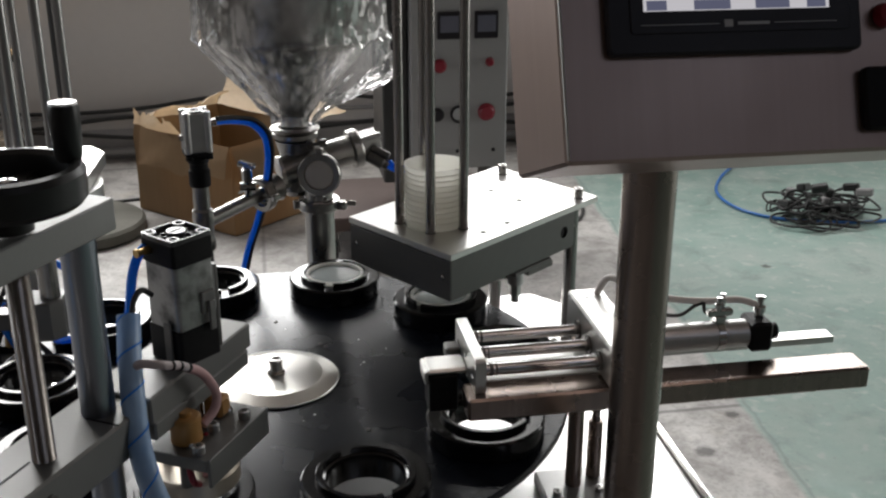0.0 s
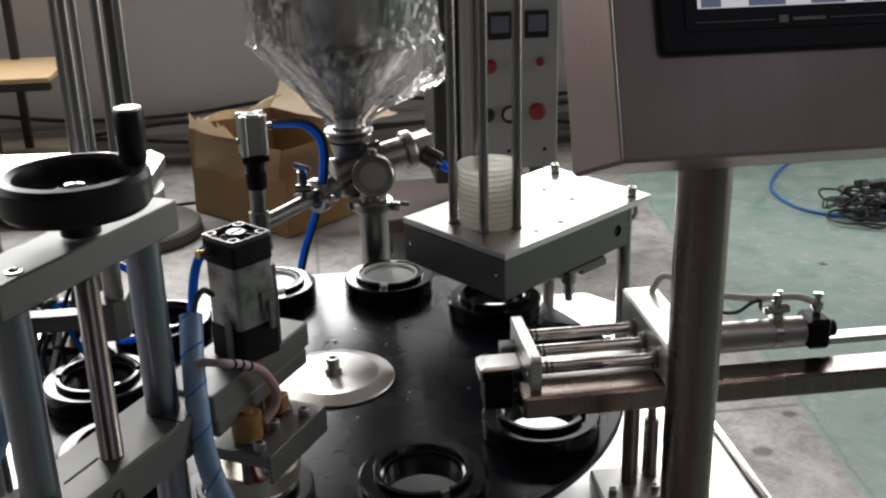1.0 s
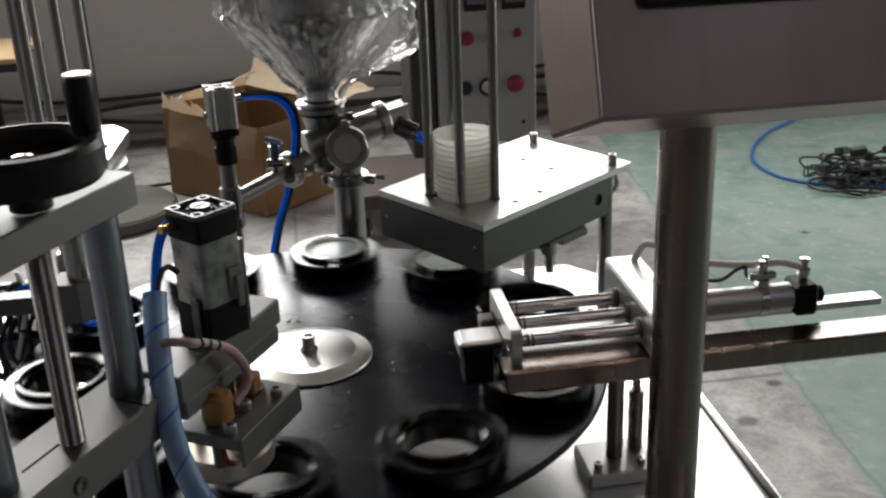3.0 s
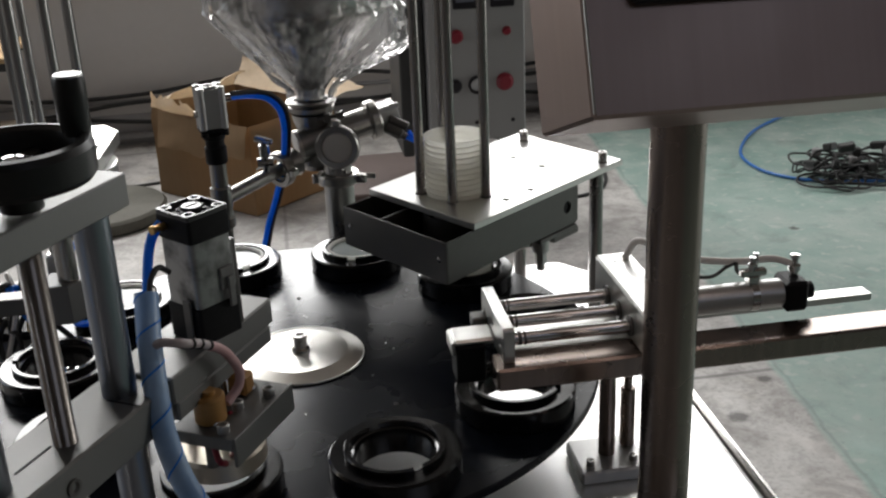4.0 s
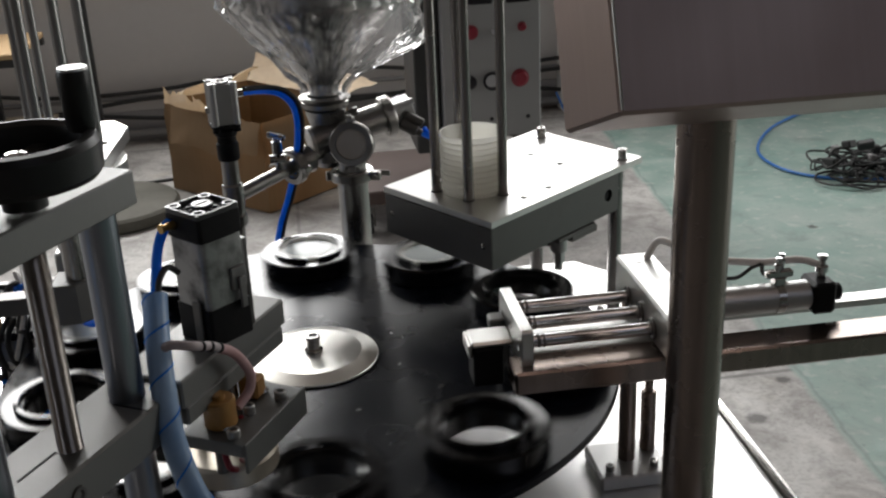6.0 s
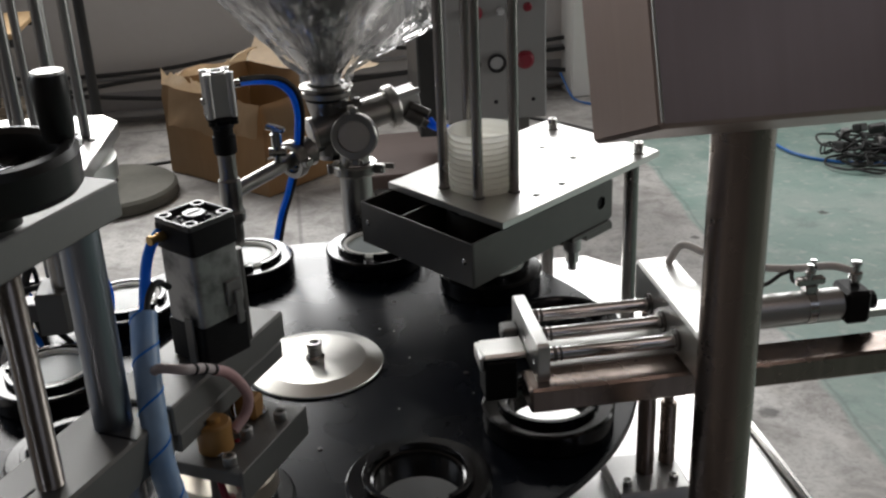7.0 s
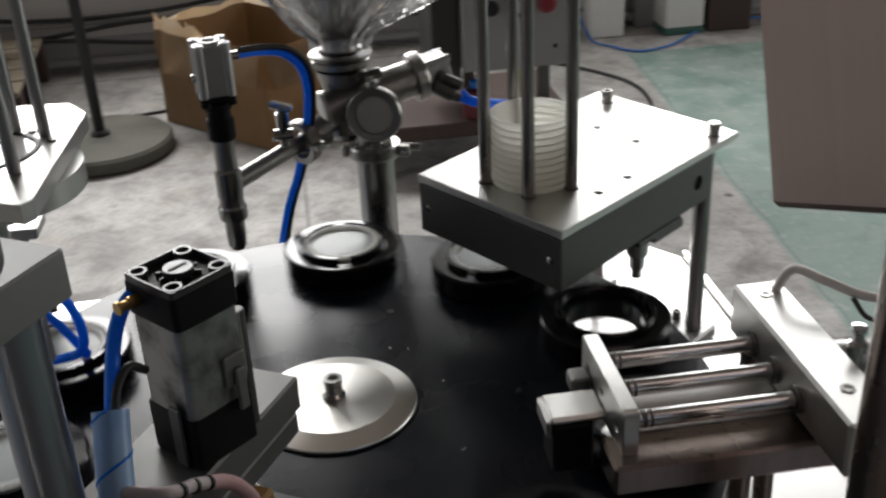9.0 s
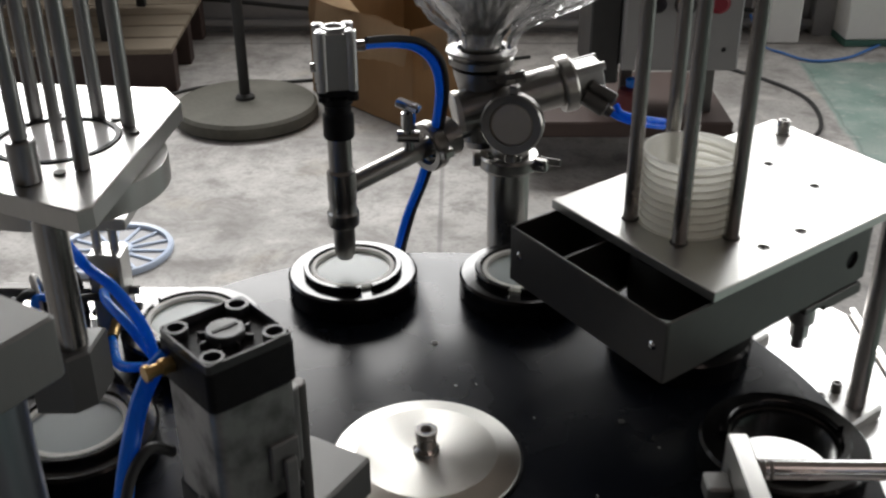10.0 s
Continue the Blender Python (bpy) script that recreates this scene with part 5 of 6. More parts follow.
# ---- lid magazine ----
def lid_magazine():
    t = thing("lid_magazine", pose(0, 0, 0), "aluminium lid magazine plate with six tall guide rods", "magazine")
    cx, cy = -0.243, 1.288
    out = [(-0.184, 1.155), (-0.176, 1.165), (-0.164, 1.377), (-0.186, 1.413), (-0.44, 1.437), (-0.44, 1.28), (-0.40, 1.26)]
    part("plate", bm_plate([out, circle(cx, cy, 0.0505, 56)], 1.152, 1.170, 0.001), ALU, t)
    part("lid_seat", moved(bm_turn([(0.0, 1.1665), (0.0455, 1.1665), (0.0455, 1.1695), (0, 1.1695)], 48), Matrix.Translation((cx, cy, 0))), LIDWHITE, t, "white lid at the magazine mouth")
    part("mouth_ring", moved(bm_turn([(0.0460, 1.125), (0.0500, 1.125), (0.0500, 1.1712), (0.0460, 1.1712), (0.0460, 1.125)], 48), Matrix.Translation((cx, cy, 0))), BLACKCAP, t)
    part("boss", moved(bm_turn([(0.058, 1.13), (0.085, 1.13), (0.085, 1.152), (0.058, 1.152), (0.058, 1.13)], 48), Matrix.Translation((cx, cy, 0))), ALU, t)
    for x, y, z in ((-0.203, 1.229, 1.170), (-0.275, 1.334, 1.170), (-0.224, 1.339, 1.170), (-0.193, 1.318, 1.170), (-0.236, 1.206, 1.203), (-0.241, 1.288, 1.1695)):
        g = part("guide_rod", bm_rod((x, y, z), (x, y, 1.72), 0.0050 if z < 1.17 else 0.0060, bevel=0.001), RODMAT, t)
        if z > 1.18:
            part("rod_boss", bm_rod((x, y, 1.1702), (x, y, z), 0.0108, seg=28, bevel=0.001), RODMAT, g)
        elif z == 1.170:
            w = Vector((x - cx, y - cy, 0)).normalized().cross(Vector((0, 0, 1))) * 0.017
            part("set_screw", bm_rod((x + w.x, y + w.y, 1.1703), (x + w.x, y + w.y, 1.172), 0.0045, seg=16), DARKSTEEL, g)
    part("post", bm_rod((-0.222, 1.195, 1.03), (-0.222, 1.195, 1.152), 0.0125, seg=28), STEEL, t)
    part("post_block", bm_plate([[(-0.250, 1.172), (-0.220, 1.172), (-0.206, 1.185), (-0.204, 1.222), (-0.250, 1.222)]], 0.985, 1.036, 0.002), ALU_DULL, t)
    part("post_block", bm_box(-0.42, -0.251, 1.184, 1.212, 0.998, 1.020, 0.002), DARKSTEEL, t)
    part("support_post", bm_rod((-0.40, 1.192, DECK), (-0.40, 1.192, 0.99), 0.0125), STEEL, t)
    part("bracket_post", bm_rod((-0.45, 1.49, DECK), (-0.45, 1.49, 0.905), 0.0125), STEEL, t)
    part("rear_post", bm_rod((-0.41, 1.36, DECK), (-0.41, 1.36, 1.152), 0.0125), STEEL, t)
    part("bracket_bar", bm_box(-0.46, -0.312, 1.482, 1.498, 0.905, 0.920, 0.002), DARKSTEEL, t)
    part("air_cylinder", joined(bm_box(-0.312, -0.276, 1.472, 1.508, 0.872, 0.965, 0.003), bm_rod((-0.303, 1.49, 0.965), (-0.303, 1.49, 0.998), 0.005), bm_rod((-0.285, 1.49, 0.965), (-0.285, 1.49, 0.998), 0.005), bm_box(-0.322, -0.262, 1.465, 1.515, 0.998, 1.012, 0.002)), ALU, t)
    for z in (0.975, 1.03):
        part("air_fitting", bm_rod((-0.290, 1.472, z - 0.09), (-0.285, 1.440, z - 0.09), 0.006), BRASS, t, "brass fitting")
    for z in (0.985, 1.005):
        part("bolt", bm_rod((-0.276, 1.49, z - 0.09), (-0.266, 1.49, z - 0.09), 0.005, seg=16), DARKSTEEL, t)
    part("tube", bm_hose(((-0.275, 1.300, 1.128), (-0.262, 1.300, 1.082), (-0.244, 1.300, 1.050), (-0.216, 1.280, 1.040), (-0.197, 1.275, 1.014), (-0.192, 1.285, 0.980), (-0.204, 1.320, 0.935), (-0.232, 1.360, 0.903), (-0.262, 1.385, 0.890), (-0.285, 1.438, 0.885)), 0.0050), BLUE, t, "blue air tube looping under the plate")
    part("tube", bm_hose(((-0.285, 1.438, 0.942), (-0.268, 1.40, 0.952), (-0.240, 1.37, 0.945), (-0.222, 1.36, 0.925), (-0.214, 1.37, 0.900), (-0.23, 1.42, 0.87), (-0.25, 1.47, 0.80)), 0.0050), BLUE, t, "blue air tube")
    return t


RODMAT = material("dull_guide_rod", (0.38, 0.375, 0.37), 0.32, 1.0, 0.15, 120, (1, 1, 0.03), 0.04, 0.3, 15, (0.20, 0.195, 0.195), 0.07)
lid_magazine()


def valve_block():
    t = thing("valve_block", pose(-0.365, 1.50, DECK), "black pneumatic valve block with tangled air tubes", "valve block")
    part("body", bm_box(-0.045, 0.04, -0.04, 0.04, 0.0, 0.15, 0.004), BLACKCAP, t)
    part("manifold", bm_box(-0.05, 0.045, -0.045, -0.041, 0.10, 0.14, 0.001), ALU_DULL, t)
    for k in range(4):
        x = -0.036 + 0.022 * k
        part("air_fitting", bm_rod((x, 0, 0.15), (x + 0.004, -0.006, 0.185), 0.006, 0.005), CHROME, t)
    random.seed(3)
    for k in range(11):
        x = -0.042 + 0.0085 * k
        pts = [(x, 0, 0.18), (x + random.uniform(-0.03, 0.03), -0.03, random.uniform(0.205, 0.25)), (x + random.uniform(-0.05, 0.05), -0.06, random.uniform(0.16, 0.24)), (x + random.uniform(-0.06, 0.05), -0.085, random.uniform(0.10, 0.20)), (x + random.uniform(-0.07, 0.05), -0.075, random.uniform(0.04, 0.12)), (x - 0.05, -0.05, 0.006)]
        part("tube", bm_hose(pts, random.choice((0.0036, 0.0044))), BLUE if k in (2, 8) else WHITEHOSE if k == 5 else CABLE, t)
    for k in range(3):
        part("speed_valve", bm_rod((-0.04 + 0.03 * k, -0.045, 0.155), (-0.036 + 0.03 * k, -0.052, 0.20), 0.0075, 0.006, bevel=0.001), CHROME if k % 2 else BRASS, t)
    return t


valve_block()


# ---- behind the machine ----
def cardboard_box():
    t = thing("cardboard_box", pose(-0.13, 4.68, 0, 0, 0, -47), "large open brown cardboard carton with torn crumpled flaps", "box")

    def sheet(p, q, r, s, mat, name, label="", n=20, crumple=0.010, torn=0.0):
        bm = bmesh.new()
        g = []
        for i in range(n + 1):
            row = []
            u = i / n
            tear = 1 - torn * (0.5 + noise.noise((u * 7 + p[0] * 9, p[1] * 9, 3)) + 0.5 * noise.noise((u * 23, p[0] * 5, 8)))
            for j in range(n + 1):
                v = j / n * tear
                c = Vector(p).lerp(Vector(q), u).lerp(Vector(s).lerp(Vector(r), u), v)
                k = crumple * (0.15 + 1.1 * v ** 3 if name == "panel" else 0.3 + v)
                c += Vector((noise.noise(c * 5) + 0.5 * noise.noise(c * 14), noise.noise(c * 5 + Vector((9, 0, 0))) + 0.5 * noise.noise(c * 13 + Vector((3, 0, 0))), noise.noise(c * 5 + Vector((0, 7, 0))) + 0.4 * noise.noise(c * 15))) * k
                row.append(bm.verts.new(c))
            g.append(row)
        for i in range(n):
            for j in range(n):
                bm.faces.new((g[i][j], g[i + 1][j], g[i + 1][j + 1], g[i][j + 1]))
        bmesh.ops.solidify(bm, geom=bm.faces[:], thickness=0.006)
        return part(name, bm, mat, t, label)

    w, d, h = 0.32, 0.25, 0.40
    sheet((-w, -d, 0.004), (w, -d, 0.004), (w, -d, h), (-w, -d, h), CARD, "panel", "", 24, 0.022)
    sheet((-w, d, 0.004), (w, d, 0.004), (w, d, h), (-w, d, h), CARD, "panel", "", 20, 0.014)
    sheet((-w, -d, 0.004), (-w, d, 0.004), (-w, d, h), (-w, -d, h), CARD, "panel", "", 20, 0.016)
    sheet((w, -d, 0.004), (w, d, 0.004), (w, d, h), (w, -d, h), CARD, "panel", "", 24, 0.014)
    sheet((-w, -d, 0.008), (w, -d, 0.008), (w, d, 0.008), (-w, d, 0.008), CARD, "bottom", "", 6, 0.0)
    # the far flap leans out, light painted into its pale colour; the rest are torn or bent outward
    sheet((-w, d, h), (w, d, h), (w + 0.02, d + 0.20, h + 0.030), (-w - 0.12, d + 0.20, h + 0.095), CARD_PALE_LIT, "flap", "raised carton flap coloured pale as if lit", 20, 0.022)
    sheet((-w, -d, h), (-w, d, h), (-w + 0.13, d - 0.04, h + 0.11), (-w + 0.12, -d + 0.05, h + 0.075), CARD_PALE_LIT, "flap", "pale torn crumpled carton flap", 22, 0.050, 0.35)
    sheet((-w, -d, h), (0.02, -d, h), (-0.06, -d - 0.03, h + 0.085), (-w + 0.01, -d - 0.015, h + 0.10), CARD_PALE_LIT, "flap", "pale torn carton flap standing up", 22, 0.035, 0.55)
    sheet((-w + 0.06, -d - 0.006, h), (w, -d - 0.006, h), (w, -d - 0.045, h - 0.15), (-w + 0.10, -d - 0.055, h - 0.16), CARD, "flap", "brown carton flap bent down outside", 22, 0.016, 0.12)
    sheet((w + 0.006, -d, h), (w + 0.006, d, h), (w + 0.05, d - 0.02, h - 0.15), (w + 0.045, -d + 0.02, h - 0.16), CARD, "flap", "brown carton flap bent down outside", 22, 0.014, 0.10)
    return t


cardboard_box()


def pedestal_stand():
    t = thing("pedestal_stand", pose(-0.76, 4.45, 0), "black pole on a heavy dusty round iron base", "stand")
    part("base", bm_turn([(0, 0), (0.27, 0), (0.282, 0.012), (0.280, 0.05), (0.268, 0.062), (0.04, 0.075), (0, 0.075)], 64), CASTIRON, t, "dusty round cast base")
    part("collar", bm_turn([(0, 0.07), (0.040, 0.07), (0.036, 0.085), (0.026, 0.095), (0, 0.095)], 32), CABLE, t)
    part("pole", bm_rod((0, 0, 0.075), (0, 0, 1.75), 0.021, seg=28), CABLE, t)
    return t


pedestal_stand()


def control_cabinet():
    """Grey cabinet on a low trolley, its front towards the machine."""
    t = thing("control_cabinet", pose(0.80, 3.80, 0, 0, 0, 0), "grey sheet-metal control cabinet with gauges and red buttons", "cabinet")
    part("body", bm_box(-0.20, 0.17, 0, 0.40, 0.40, 1.55, 0.006), GREYPAINT, t)
    part("side_panel", bm_box(-0.30, -0.202, 0.05, 0.40, 0.34, 1.5, 0.006), CABLE, t, "black side panel")
    for x in (-0.055, 0.085):
        g = part("meter", bm_box(x - 0.045, x + 0.045, -0.012, -0.001, 0.90, 1.0, 0.004), BEZEL, t, "square black panel meter")
        part("meter_face", bm_box(x - 0.034, x + 0.034, -0.014, -0.0125, 0.925, 0.985), DIAL, g)
    for x, z, r, mat in ((-0.09, 0.80, 0.022, RED), (0.10, 0.81, 0.014, RED), (0.09, 0.62, 0.028, RED), (-0.10, 0.615, 0.022, BEZEL), (-0.13, 0.80, 0.014, BEZEL), (0.0, 0.80, 0.012, PALEGREY)):
        part("push_button", moved(bm_turn([(0, 0.018), (r * 0.8, 0.018), (r, 0.012), (r, 0.006), (r * 1.2, 0.004), (r * 1.2, 0), (0, 0)], 24), Matrix.Translation((x, -0.0005, z)) @ Matrix.Rotation(radians(90), 4, "X")), mat, t)
    part("dial_ring", moved(bm_turn([(0.024, 0), (0.034, 0), (0.034, 0.012), (0.026, 0.012), (0.024, 0)], 32), Matrix.Translation((-0.016, -0.0005, 0.615)) @ Matrix.Rotation(radians(90), 4, "X")), BEZEL, t, "black ring dial")
    part("dial_face", moved(bm_turn([(0, 0.004), (0.0235, 0.004), (0.0235, 0), (0, 0)], 28), Matrix.Translation((-0.016, -0.0005, 0.615)) @ Matrix.Rotation(radians(90), 4, "X")), PALEGREY, t)
    for x in (-0.02, 0.12):
        part("rivet", moved(bm_turn([(0, 0.004), (0.006, 0.003), (0.008, 0), (0, 0)], 14), Matrix.Translation((x, -0.0005, 0.47)) @ Matrix.Rotation(radians(90), 4, "X")), BEZEL, t)
    return t


DIAL = material("meter_face", (0.10, 0.10, 0.13), 0.3, 0.0, 0.1, 30)
control_cabinet()


def trolley():
    t = thing("trolley", pose(0.50, 3.98, 0), "low dark wooden trolley on casters under a cabinet", "trolley")
    part("board", bm_box(-0.28, 0.50, -0.12, 0.42, 0.145, 0.20, 0.006), DARKWOOD, t)
    for x in (-0.2, 0.42):
        for y in (-0.04, 0.34):
            c = part("caster", moved(bm_rod((-0.016, 0, 0.042), (0.016, 0, 0.042), 0.042, seg=24, bevel=0.006), Matrix.Translation((x, y, 0))), CABLE, t)
            part("fork", joined(bm_box(x - 0.026, x - 0.020, y - 0.014, y + 0.014, 0.035, 0.120, 0.001), bm_box(x + 0.020, x + 0.026, y - 0.014, y + 0.014, 0.035, 0.120, 0.001), bm_box(x - 0.03, x + 0.03, y - 0.03, y + 0.03, 0.12, 0.1445, 0.002)), DARKSTEEL, c)
    for x, y in ((0.16, 0.1), (0.42, 0.0)):
        part("riser", bm_box(x - 0.02, x + 0.02, y - 0.02, y + 0.02, 0.2, 0.40, 0.002), DARKSTEEL, t)
    part("bottle", bm_turn([(0, 0.2005), (0.043, 0.2005), (0.046, 0.206), (0.046, 0.285), (0.038, 0.30), (0.018, 0.306), (0, 0.306)], 28), DARKRED, t, "dark red bottle").location = (0.156, -0.06, 0)
    part("bottle_cap", bm_turn([(0, 0.306), (0.017, 0.306), (0.019, 0.309), (0.019, 0.332), (0.012, 0.336), (0, 0.336)], 20), BLUE, t, "blue bottle cap").location = (0.156, -0.06, 0)
    part("tag", bm_box(0.31, 0.335, -0.05, -0.045, 0.22, 0.36, 0.001), YELLOW, t, "yellow tag")
    return t


trolley()


def work_bench():
    t = thing("work_bench", pose(-1.75, 5.1, 0), "low plywood shelf bench on a black steel frame", "bench")
    part("top_board", bm_box(-0.8, 0.62, -0.25, 0.3, 0.62, 0.645, 0.004), WOOD, t, "raw plywood board")
    part("rail", joined(bm_box(-0.8, 0.62, -0.25, -0.21, 0.585, 0.6195, 0.002), bm_box(-0.8, 0.62, 0.26, 0.3, 0.585, 0.6195, 0.002)), CABLE, t)
    for x in (-0.35, 0.35):
        for y in (-0.27, 0.28):
            part("leg", bm_box(x - 0.02, x + 0.02, y - 0.018, y + 0.018, 0, 1.5, 0.003), CABLE, t)
    return t


work_bench()


def pallet():
    t = thing("pallet", pose(-1.58, 5.12, 0, 0, 0, 4), "worn wooden pallet with dark bearers", "pallet")
    for k in range(5):
        y = -0.36 + 0.18 * k
        part("deck_board", bm_box(-0.45, 0.45, y - 0.08, y + 0.08, 0.17, 0.195, 0.004), PALLETWOOD, t)
    for y in (-0.38, 0.0, 0.38):
        part("bearer", bm_box(-0.45, 0.45, y - 0.045, y + 0.045, 0.0, 0.1695, 0.004), DARKWOOD, t)
    return t


pallet()


def fan_grille():
    t = thing("fan_grille", pose(-0.95, 3.30, 0), "pale blue round plastic grille lying on the floor", "grille")
    part("rim", bm_turn([(0.155, 0.0), (0.17, 0.0), (0.172, 0.012), (0.168, 0.018), (0.155, 0.016), (0.155, 0.0)], 56), FADEDBLUE, t)
    part("centre", bm_rod((0, 0, 0), (0, 0, 0.016), 0.05, seg=32, bevel=0.003), FADEDBLUE, t)
    for k in range(14):
        part("spoke", moved(bm_box(0.045, 0.158, -0.005, 0.005, 0.003, 0.010, 0.001), Matrix.Rotation(2 * math.pi * k / 14, 4, "Z")), FADEDBLUE, t)
    part("sheet", bm_rod((0, 0, 0.0005), (0, 0, 0.003), 0.156, seg=48), PALEGREY, t)
    return t


fan_grille()


def floor_cables():
    random.seed(11)
    t = thing("cable_tangle", pose(2.47, 4.12, 0), "tangled heap of black cables and plugs on the floor", "cables")
    for k in range(17):
        pts = []
        a0, r0 = random.uniform(0, 6.28), random.uniform(0.07, 0.17)
        ox, oy = random.uniform(-0.16, 0.16), random.uniform(-0.12, 0.12)
        for i in range(12):
            a = a0 + i * 0.75
            r = r0 * random.uniform(0.6, 1.25)
            pts.append((ox + r * math.cos(a) * 1.05, oy + r * math.sin(a) * 0.85, 0.010 + 0.0062 * k * random.uniform(0.3, 1.0)))
        part("cable", bm_hose(pts, random.choice((0.0040, 0.0050, 0.0062)), 10, 6), CABLE, t)
    for k in range(9):
        x, y = random.uniform(-0.15, 0.2), random.uniform(-0.1, 0.1)
        part("plug", moved(bm_box(-0.035, 0.035, -0.02, 0.02, 0, 0.035, 0.006), pose(x, y, 0.03 + 0.014 * k, random.uniform(-20, 20), 10, random.uniform(0, 180))), CABLE if k % 3 else GREYPAINT, t)
    single("air_hose", bm_hose(((2.95, 5.30, 0.009), (2.68, 5.10, 0.009), (2.40, 4.86, 0.009), (2.20, 4.55, 0.009), (2.17, 4.30, 0.009), (2.26, 4.12, 0.009), (2.45, 4.02, 0.009), (2.72, 3.98, 0.009), (3.2, 4.05, 0.009), (4.0, 4.0, 0.009)), 0.0068, 16, 10), HOSEBLUE, "blue air hose curving over the green floor", "hose")
    single("floor_cable", bm_hose(((-2.4, 4.9, 0.007), (-1.7, 4.85, 0.007), (-1.25, 4.62, 0.007), (-1.0, 4.78, 0.007), (-0.6, 4.86, 0.007), (-0.2, 4.95, 0.007), (0.4, 5.2, 0.007)), 0.007, 16, 10), CABLE, "thin black cable lying on the concrete floor", "cable")
    single("floor_cable", bm_hose(((1.0, 4.35, 0.007), (1.25, 4.15, 0.007), (1.45, 4.3, 0.007), (1.48, 4.7, 0.007), (1.2, 5.1, 0.007), (0.9, 5.3, 0.007)), 0.008, 16, 10), CABLE, "black cable looping on the concrete floor", "cable")
    single("floor_cable", bm_hose(((1.46, 5.50, 0.12), (1.502, 5.387, 0.008), (1.564, 5.249, 0.008), (1.665, 5.134, 0.008), (1.837, 5.183, 0.008), (2.0, 5.333, 0.008), (2.2, 5.5, 0.008), (2.5, 5.54, 0.008)), 0.006, 16, 10), HOSEBLUE, "thin blue hose curving over the floor by the wall", "hose")
    # pipes and sagging cables along the foot of the wall
    for z, r in ((0.05, 0.022), (0.24, 0.012)):
        single("wall_pipe", bm_rod((-4.9, 5.60, z), (6.4, 5.60, z), r), GREYPAINT, "grey conduit run along the foot of the wall", "pipe")
    for k, z in enumerate((0.30, 0.20, 0.14)):
        pts = [(-4.5 + 0.55 * i, 5.585 - 0.012 * k, z + 0.04 * math.sin(i * 1.7 + k * 2)) for i in range(12)]
        single("wall_cable", bm_hose(pts, 0.011, 16, 6), CABLE, "black cable sagging along the wall", "cable")


floor_cables()


def wall_details():
    single("wall_column", bm_box(1.50, 1.68, 5.42, 5.65, 0, 4.6, 0.008), PALEWALL, "white painted wall column", "column", "structure")
    single("wall_pipe", bm_box(1.78, 1.88, 5.55, 5.65, 0.0, 4.6, 0.004), SKIRT, "grey upright conduit on the wall", "conduit")
    t = thing("door_1", pose(2.65, 5.62, 0), "dark brown framed door in the factory wall", "door", "", "structure")
    part("door_frame", joined(bm_box(-0.50, -0.38, -0.05, 0.02, 0, 2.08, 0.004), bm_box(0.42, 0.54, -0.05, 0.02, 0, 2.08, 0.004), bm_box(-0.38, 0.42, -0.05, 0.02, 1.98, 2.08, 0.004)), DARKWOOD, t)
    part("door_leaf", bm_box(-0.376, 0.416, -0.03, 0.015, 0.01, 1.976, 0.003), GREYPAINT, t)
    part("door_rail", bm_box(-0.376, 0.416, -0.040, -0.031, 0.15, 0.23, 0.002), DARKWOOD, t)
    b = thing("white_carton", pose(1.98, 5.48, 0, 0, 0, 1), "white storage carton standing by the wall", "box")
    part("body", bm_box(-0.10, 0.10, -0.10, 0.13, 0.03, 0.36, 0.006), PALEWALL, b)
    part("base_strip", bm_box(-0.105, 0.105, -0.11, 0.13, 0, 0.0295, 0.004), GREENMAT, b)
    c = thing("brown_carton", pose(2.22, 5.46, 0, 0, 0, -4), "dark brown carton standing by the wall", "box")
    part("body", bm_box(-0.11, 0.11, -0.09, 0.12, 0, 0.40, 0.005), DARKWOOD, c)
    part("lid", bm_box(-0.114, 0.114, -0.094, 0.124, 0.365, 0.406, 0.004), DARKWOOD, c)



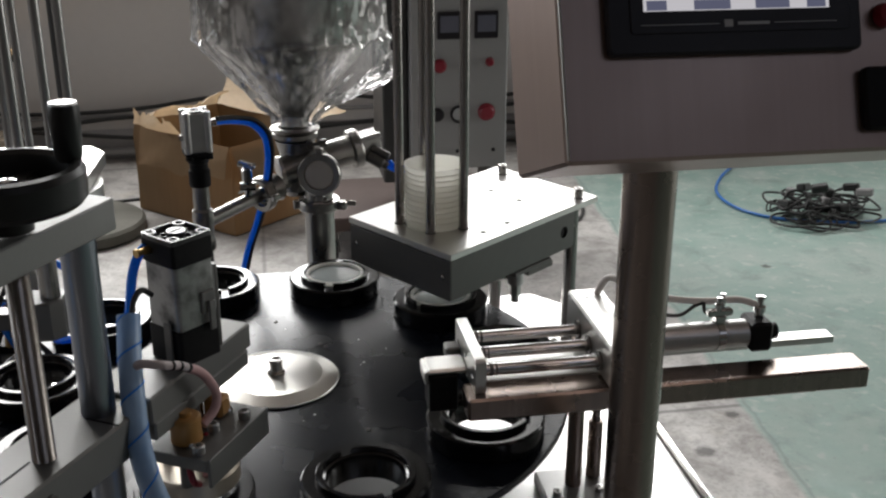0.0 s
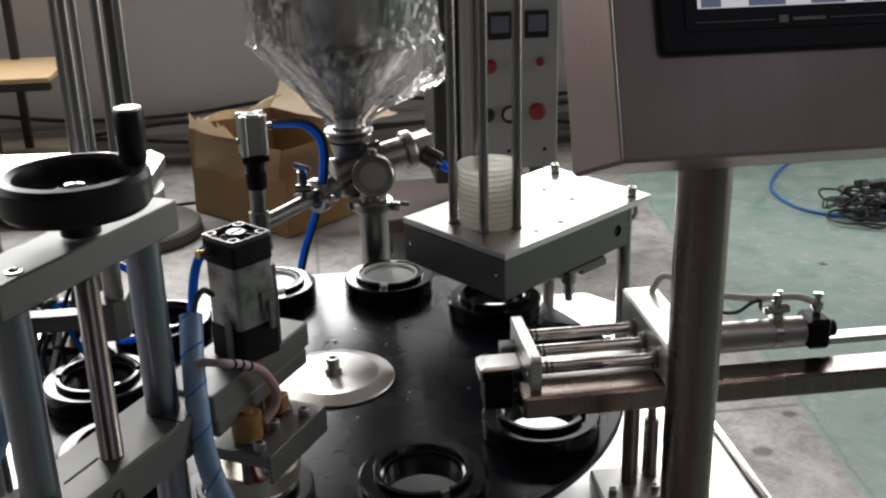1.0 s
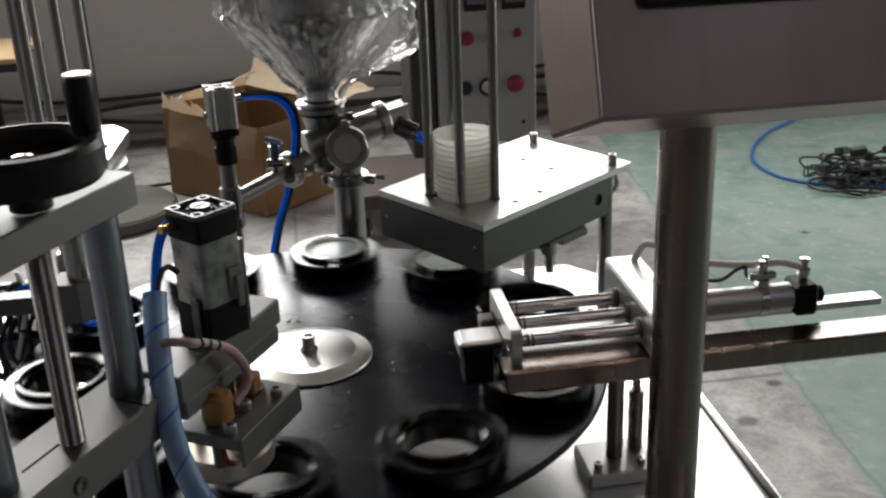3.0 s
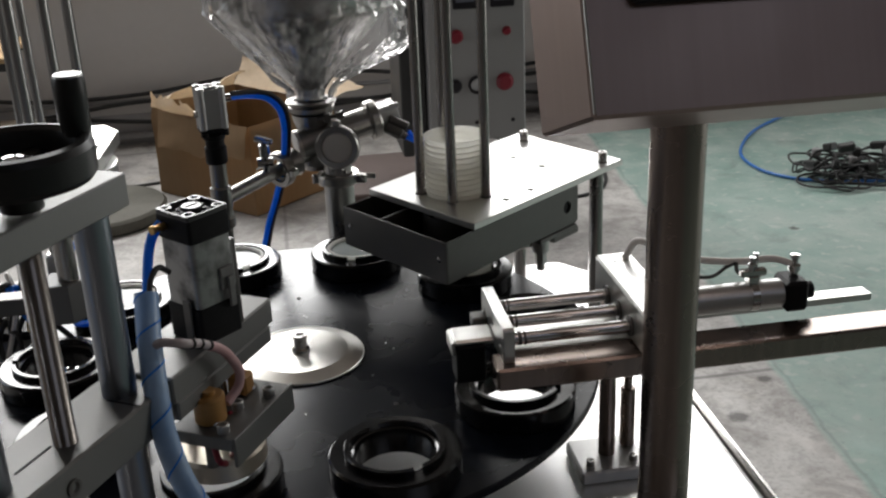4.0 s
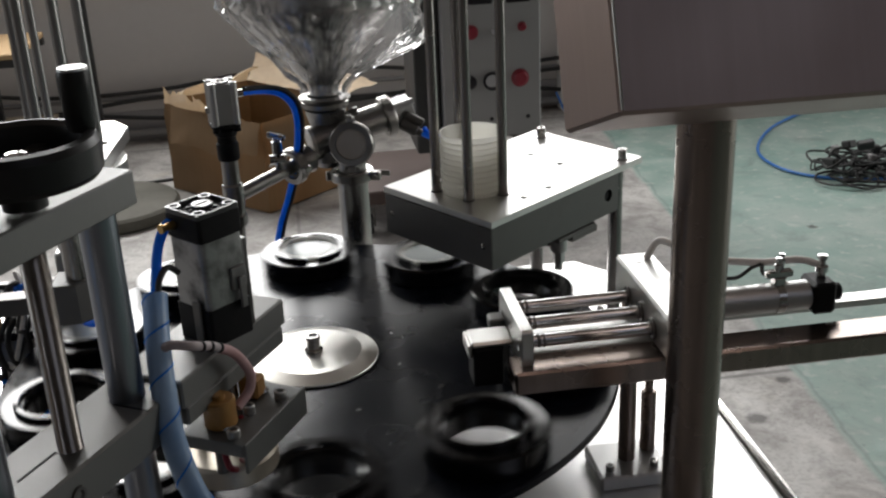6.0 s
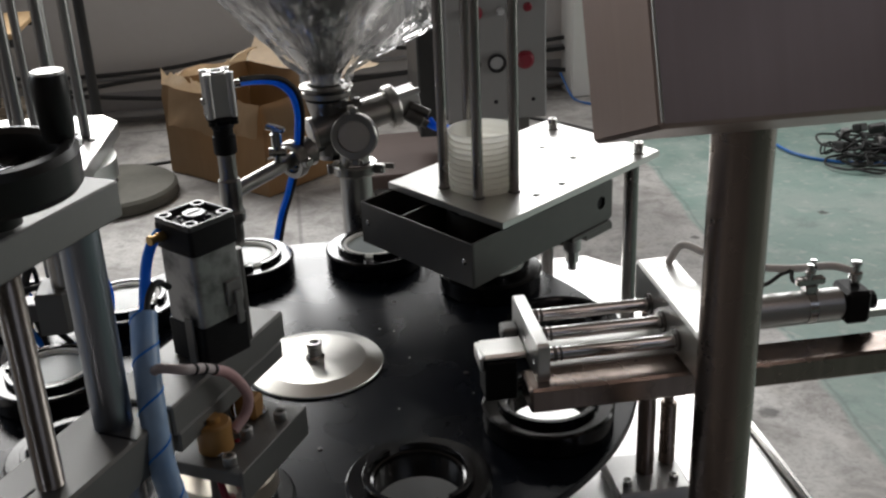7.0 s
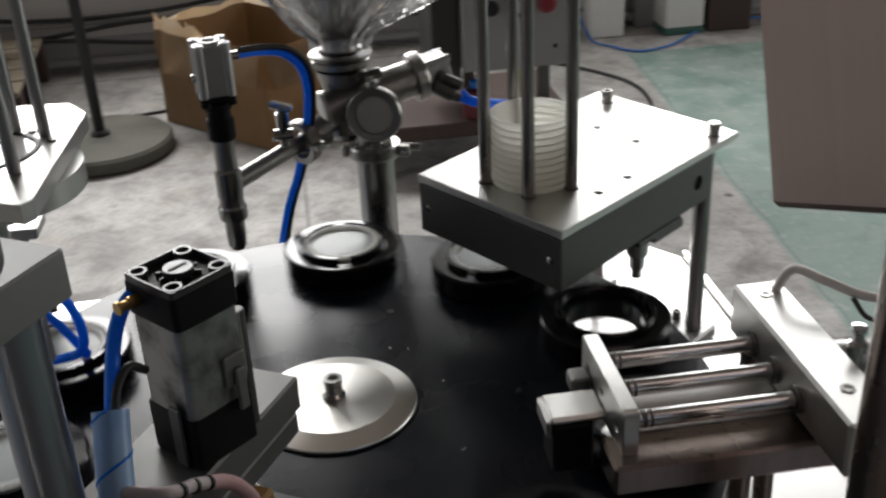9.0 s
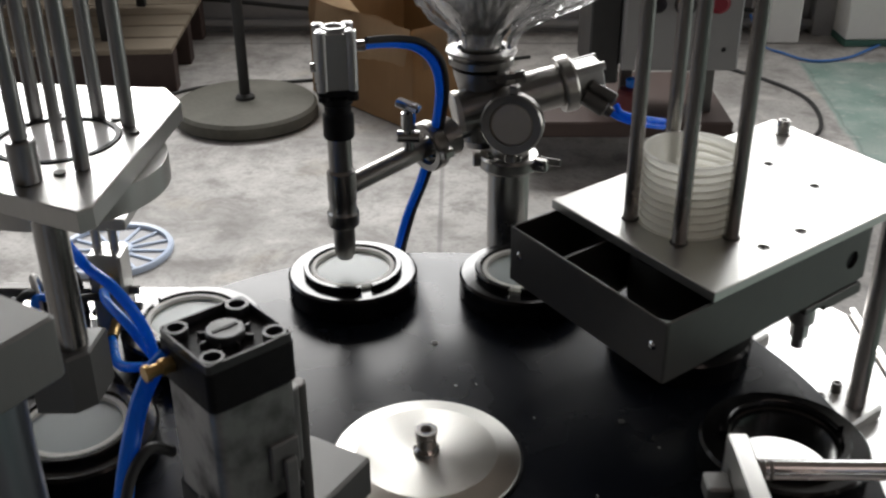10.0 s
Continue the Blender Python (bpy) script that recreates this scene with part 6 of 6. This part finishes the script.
PALEWALL = material("white_paint", (0.72, 0.71, 0.68), 0.6, 0.0, 0.04, 30, (1, 1, 1), 0.08, 0.3, 3, (0.6, 0.59, 0.56), 0.06)
wall_details()


# ---- what moves ----
STEPS = ((0.42, 0.80), (2.86, 3.26), (5.80, 6.20), (8.84, 9.24))
OUT = ((1.02, 1.14, 2.50, 2.64), (3.62, 3.74, 4.98, 5.12), (6.50, 6.62, 8.18, 8.32), (9.58, 9.70, 11.0, 11.1))


def turned_by(t):
    a = -1.0
    for s, e in STEPS:
        k = min(1.0, max(0.0, (t - s) / (e - s)))
        a += 36 * (k * k * (3 - 2 * k))
    return a


def step_times():
    ts = {0.0, 10.0}
    for s, e in STEPS:
        ts |= {s, round(s + (e - s) * 0.25, 2), round((s + e) / 2, 2), round(s + (e - s) * 0.75, 2), e}
    return ts


def motions():
    ts = sorted(step_times())
    walk(TABLE, [(t, pose(HX, HY, TOP, 0, 0, turned_by(t))) for t in ts])
    rows = [(0.0, LID)]
    for a, b, c, d in OUT:
        rows += [(a, LID), (b, LID @ pose(-0.059, 0, 0))]
        if c < 10:
            rows += [(c, LID @ pose(-0.059, 0, 0)), (d, LID)]
    rows.append((10.0, rows[-1][1]))
    walk(TRAY, rows)
    # the stack sinks each time its lowest cup has dropped
    sinks = ((0.0, 0.003), (3.88, 0.003), (4.0, -0.003), (6.78, -0.003), (6.9, -0.009), (9.78, -0.009), (9.9, -0.016), (10.0, -0.016))
    for ob, m in STACK:
        walk(ob, [(t, Matrix.Translation((0, 0, z)) @ m) for t, z in sinks])
    waiting = PLATE_Z - 0.046
    drops = {72: None, 36: None, 0: 1.3, -36: 3.9, -72: 6.8, -108: 9.8}
    for order, (start, drop) in enumerate(drops.items()):
        path = []
        for t in sorted(set(ts) | ({drop, drop + 0.12} if drop else set())):
            if drop is None:
                path.append((t, pose(HX, HY, SEAT_Z, 0, 0, start + turned_by(t))))
            elif t <= drop:
                path.append((t, pose(HX, HY, waiting - 0.0085 * (7 - order), 0, 0, 36)))
            else:
                path.append((t, pose(HX, HY, SEAT_Z, 0, 0, start + turned_by(t))))
        walk(CUPS[start], path)


motions()
